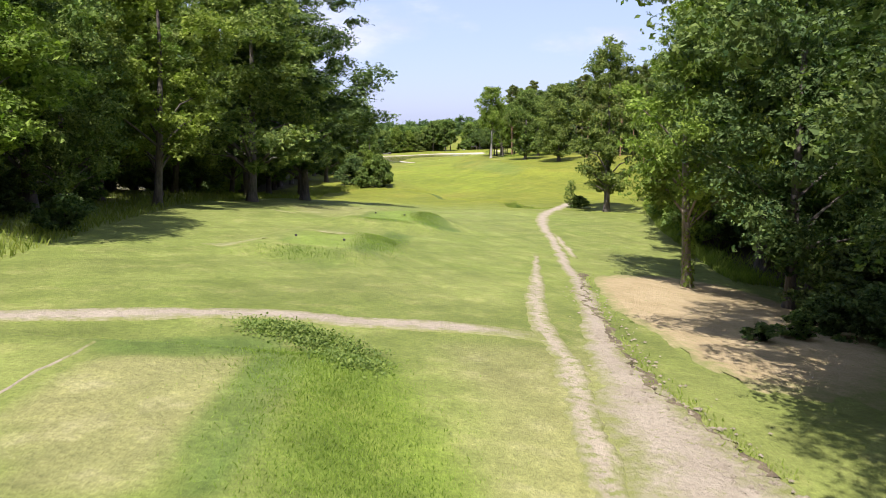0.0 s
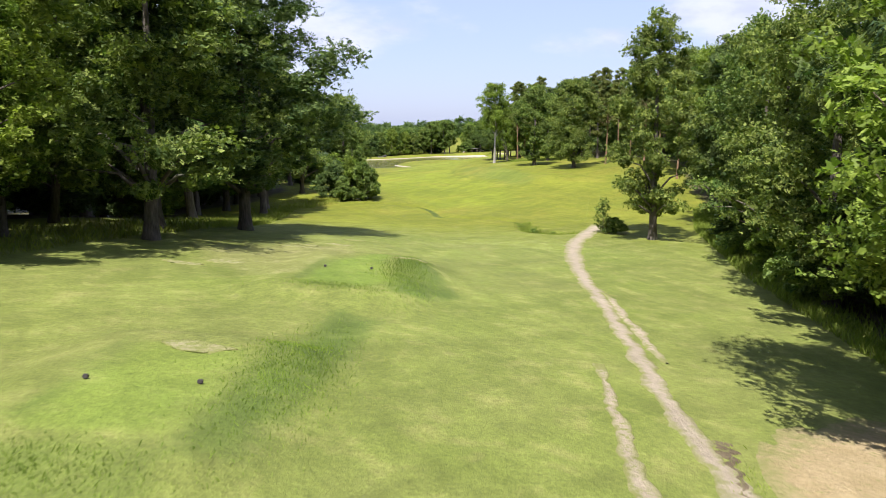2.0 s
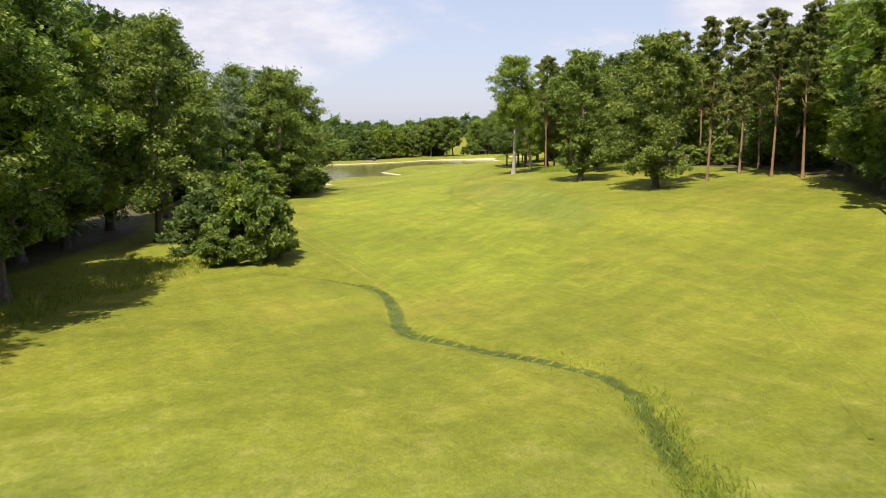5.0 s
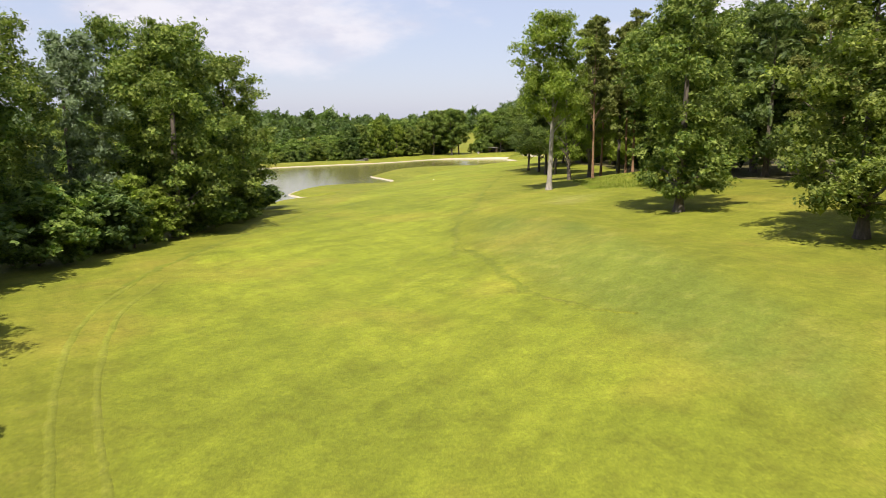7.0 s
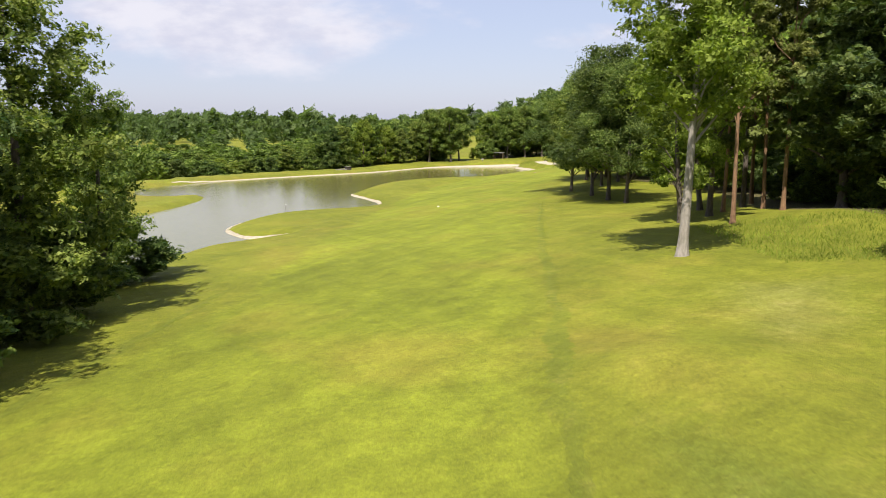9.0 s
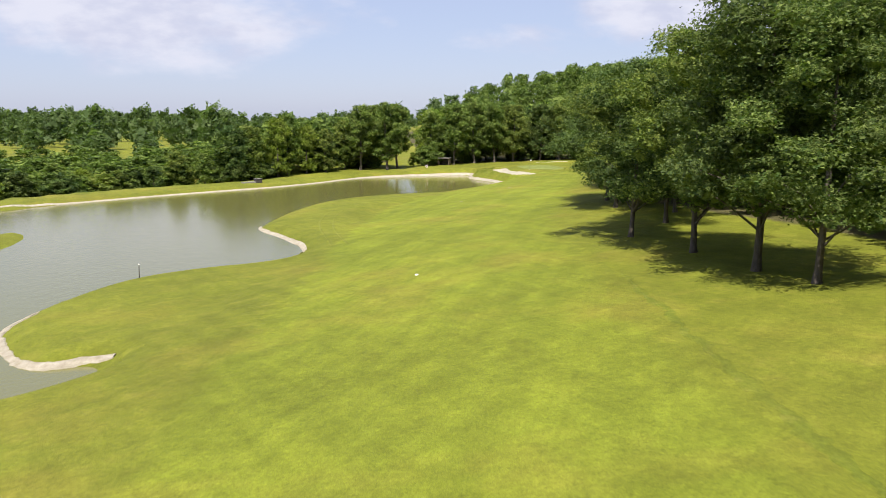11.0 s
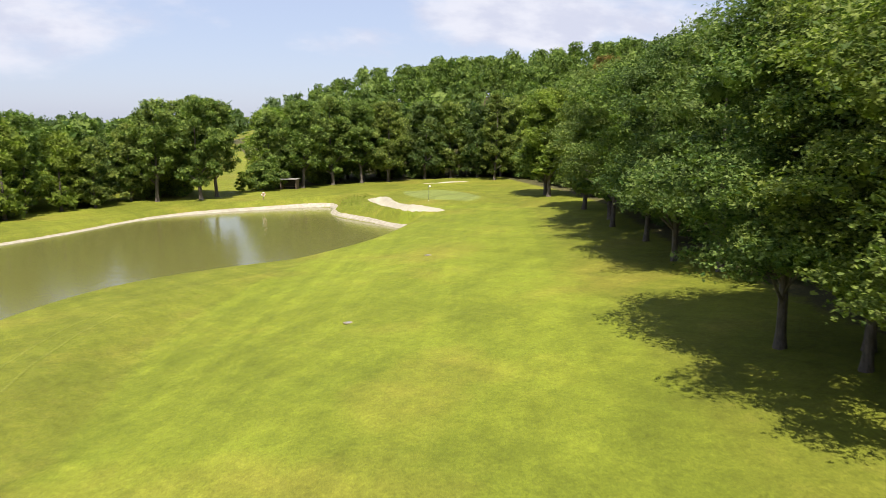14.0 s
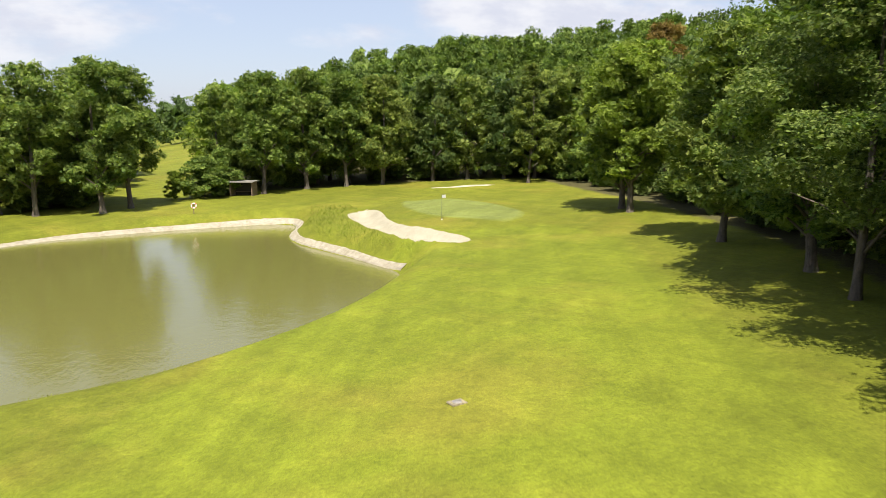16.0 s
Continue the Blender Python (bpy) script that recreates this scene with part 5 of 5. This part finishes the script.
xy = shore[r8.integers(len(shore), size=5000)] + r8.normal(size=(5000, 2)) * 0.8
xy = xy[(signed(xy[:, 0], xy[:, 1], POND_LINE) > 0.5) & (xy[:, 0] > -30)]
hump = np.c_[r8.uniform(18, 24.5, 4000), r8.uniform(344, 374, 4000)]
hump = hump[(signed(hump[:, 0], hump[:, 1], POND_LINE) > 1.3) & (signed(hump[:, 0], hump[:, 1], BUNKER_LINE) > 0.3)]
spots = np.r_[np.c_[xy, np.full(len(xy), 0.6)], np.c_[hump, np.ones(len(hump))]]
blades("shore_grass", spots, 0.24, M_BLADE, "rough grass above the pond's stone edge", 6)
# low brambles on the front of the first tee
rb = np.random.default_rng(21)
n_weed = 7000
f = rb.uniform(0, 1, n_weed)
clump = 0.55 + 0.45 * np.sin(23 * f + 1.0) * np.sin(57 * f)
wx = np.interp(f, (0, 0.3, 0.55, 0.8, 1), (-4.6, -3.4, -2.4, -1.7, -1.5)) + rb.normal(size=n_weed) * 0.42
wy = np.interp(f, (0, 0.3, 0.55, 0.8, 1), (-1.4, -2.0, -2.8, -4.2, -6.0)) + rb.normal(size=n_weed) * 0.42
wz = gz(wx, wy) + 0.02 + 0.22 * clump * rb.uniform(0, 1, n_weed) ** 1.4
lay = rb.normal(size=(n_weed, 3)) * 0.6 + np.array([0, 0, 0.8])
wv, wf = leaves(np.c_[wx, wy, wz], lay / np.linalg.norm(lay, axis=1)[:, None], 0.085, 0.7, rb)
tagged(new("brambles", mesh_from("brambles", wv, wf, M_WEED, True)), "low green brambles on the tee's grassy bank", "brambles", kind="stuff")



# ---------- small things ----------
def shelter(x, y, turn):
    ob = thing("shelter", "small open-fronted wooden shelter with a pale flat roof", "shelter", at=pose(x, y, float(gz(x, y)), 0, 0, turn))
    wide, deep, tall = 2.9, 2.0, 1.75
    # near-black back wall puts the shelter's shaded inside into its colour
    part("back_wall", box(wide, 0.06, tall, (0, deep / 2, tall / 2)), M_DKWOOD, ob)
    part("side_wall", box(0.06, deep - 0.07, tall, (-wide / 2 + 0.03, 0, tall / 2)), M_WOOD, ob)
    part("side_wall", box(0.06, deep - 0.07, tall, (wide / 2 - 0.03, 0, tall / 2)), M_WOOD, ob)
    roof = part("roof", box(wide + 0.5, deep + 0.6, 0.09, (0, -0.05, tall + 0.10), 0.02), M_ROOF, ob, "grey felt roof")
    part("fascia", box(wide + 0.54, 0.05, 0.16, (0, -deep / 2 - 0.38, tall + 0.09), 0.01), M_ROOF, roof, "greyish fascia board")
    for px in (-wide / 2 + 0.06, wide / 2 - 0.06):
        part("post", box(0.09, 0.09, tall, (px, -deep / 2 + 0.03, tall / 2), 0.01), M_WOOD, ob, "weathered post")
    part("bench", box(wide - 0.3, 0.4, 0.06, (0, deep / 2 - 0.3, 0.45), 0.01), M_WOOD, ob)
    return ob


def lifebuoy(x, y):
    ob = thing("lifebuoy_stand", "white and red lifebuoy on a short post by the pond", "lifebuoy", "lifebuoys", pose(x, y, float(gz(x, y)), 0, 0, 12))
    part("post", box(0.08, 0.08, 1.0, (0, 0.09, 0.5), 0.01), M_WOOD, ob)
    bm = bmesh.new()
    n, m_, big, small = 28, 10, 0.25, 0.065
    vs = [[bm.verts.new(((big + small * math.cos(b)) * math.cos(a), small * math.sin(b), 0.85 + (big + small * math.cos(b)) * math.sin(a))) for b in (2 * math.pi * j / m_ for j in range(m_))] for a in (2 * math.pi * i / n for i in range(n))]
    for i in range(n):
        for j in range(m_):
            bm.faces.new((vs[i][j], vs[(i + 1) % n][j], vs[(i + 1) % n][(j + 1) % m_], vs[i][(j + 1) % m_]))
    ring = part("ring", bm, M_WHITE, ob, "white foam ring")
    for k in range(4):
        a0 = math.pi / 4 + k * math.pi / 2
        vs, fs = tube([(0.25 * math.cos(a0 + t), 0, 0.85 + 0.25 * math.sin(a0 + t)) for t in np.linspace(-0.2, 0.2, 5)], [0.072] * 5, 10)
        part("band", mesh_from("band", vs, fs, M_RED), None, ring, "red band")
    return ob


def flagstick(x, y):
    ob = thing("flagstick", "thin golf flagstick with a small white flag", "flag", at=pose(x, y, float(gz(x, y)) + 0.04, 0, 0, 20))
    vs, fs = tube([(0, 0, 0), (0, 0, 2.1)], [0.02, 0.015], 8)
    part("pole", mesh_from("pole", vs, fs, M_STEEL), None, ob)
    bm = bmesh.new()
    cols = [[bm.verts.new((0.015 + 0.36 * u, 0.04 * math.sin(5 * u), z)) for z in (1.82, 2.08)] for u in np.linspace(0, 1, 8)]
    for a, b in zip(cols, cols[1:]):
        bm.faces.new((a[0], b[0], b[1], a[1]))
    bmesh.ops.solidify(bm, geom=bm.faces[:], thickness=0.006)
    part("flag", bm, M_WHITE, ob, "white cloth flag")
    vs, fs = tube([(0, 0, -0.02), (0, 0, 0.03)], [0.06, 0.06], 12)
    part("cup_rim", mesh_from("cup_rim", vs, fs, M_WHITE), None, ob)
    return ob


def marker_plate(x, y, big, label):
    ob = thing("yardage_plate", label, "plate", "plates", pose(x, y, float(gz(x, y)), 0, 0, 15))
    part("slab", box(big, big * 0.8, 0.06, (0, 0, 0.02), 0.02), M_PLATE, ob)
    part("disc", mesh_from("disc", *tube([(0, 0, 0.04), (0, 0, 0.065)], [big * 0.3, big * 0.28], 16), M_ROOF), None, ob)
    return ob


def outlet(x, y, turn):
    ob = thing("pond_outlet", "low concrete slab and dark intake box by the pond", "outlet", at=pose(x, y, float(gz(x, y)), 0, 0, turn))
    part("slab", box(2.6, 1.2, 0.3, (-1.0, 0, 0.12), 0.03), M_CONC, ob)
    part("intake_box", box(1.3, 1.0, 0.75, (1.0, 0, 0.33), 0.03), M_DKWOOD, ob, "dark wooden box")
    part("lid", box(1.45, 1.15, 0.07, (1.0, 0, 0.74), 0.02), M_ROOF, ob)
    return ob


def stake(x, y, tall, material, label):
    ob = thing("stake", label, "stake", "stakes", pose(x, y, float(gz(x, y)) - 0.05, 2, 1, 0))
    part("shaft", mesh_from("shaft", *tube([(0, 0, 0), (0, 0, tall * .6), (0.01, 0, tall)], [0.035, 0.032, 0.028], 8), material), None, ob)
    part("cap", mesh_from("cap", *tube([(0.01, 0, tall), (0.01, 0, tall + 0.06)], [0.04, 0.03], 8), M_WHITE), None, ob)
    return ob


shelter(14.2, 391.3, -22)
lifebuoy(8.4, 374.6)
stake(-16.6, 306.0, 0.75, M_PLATE, "short weathered post on the pond's shore")
flagstick(28.9, 352.8)
outlet(-28, 343.5, 35)
marker_plate(7, 292.8, 0.5, "small pale distance plate sunk in the fairway")
marker_plate(17.1, 311.9, 0.55, "worn pale distance plate sunk in the fairway")
disc = thing("distance_marker", "small white round distance marker in the fairway", "marker", at=pose(-2.4, 238.7, float(gz(-2.4, 238.7)) + 0.03))
part("disc", mesh_from("disc", *tube([(0, 0, -0.03), (0, 0, 0.02), (0, 0, 0.025)], [0.12, 0.12, 0.10], 18), M_WHITE), None, disc)
stake(-23.2, 249.5, 1.1, M_DKWOOD, "dark wooden hazard stake on the pond's shore")
for tx, ty in ((-7.2, 17.0), (-4.8, 17.6), (-5.0, 37.4), (-2.8, 38.0)):
    mk = thing("tee_marker", "small rounded wooden tee marker on the turf", "marker", "tee markers", pose(tx, ty, float(gz(tx, ty)) + 0.02))
    part("block", box(0.13, 0.10, 0.10, (0, 0, 0.05), 0.02), M_DKWOOD, mk)
    part("peg", mesh_from("peg", *tube([(0, 0, -0.1), (0, 0, 0.01)], [0.02, 0.02], 6), M_STEEL), None, mk)
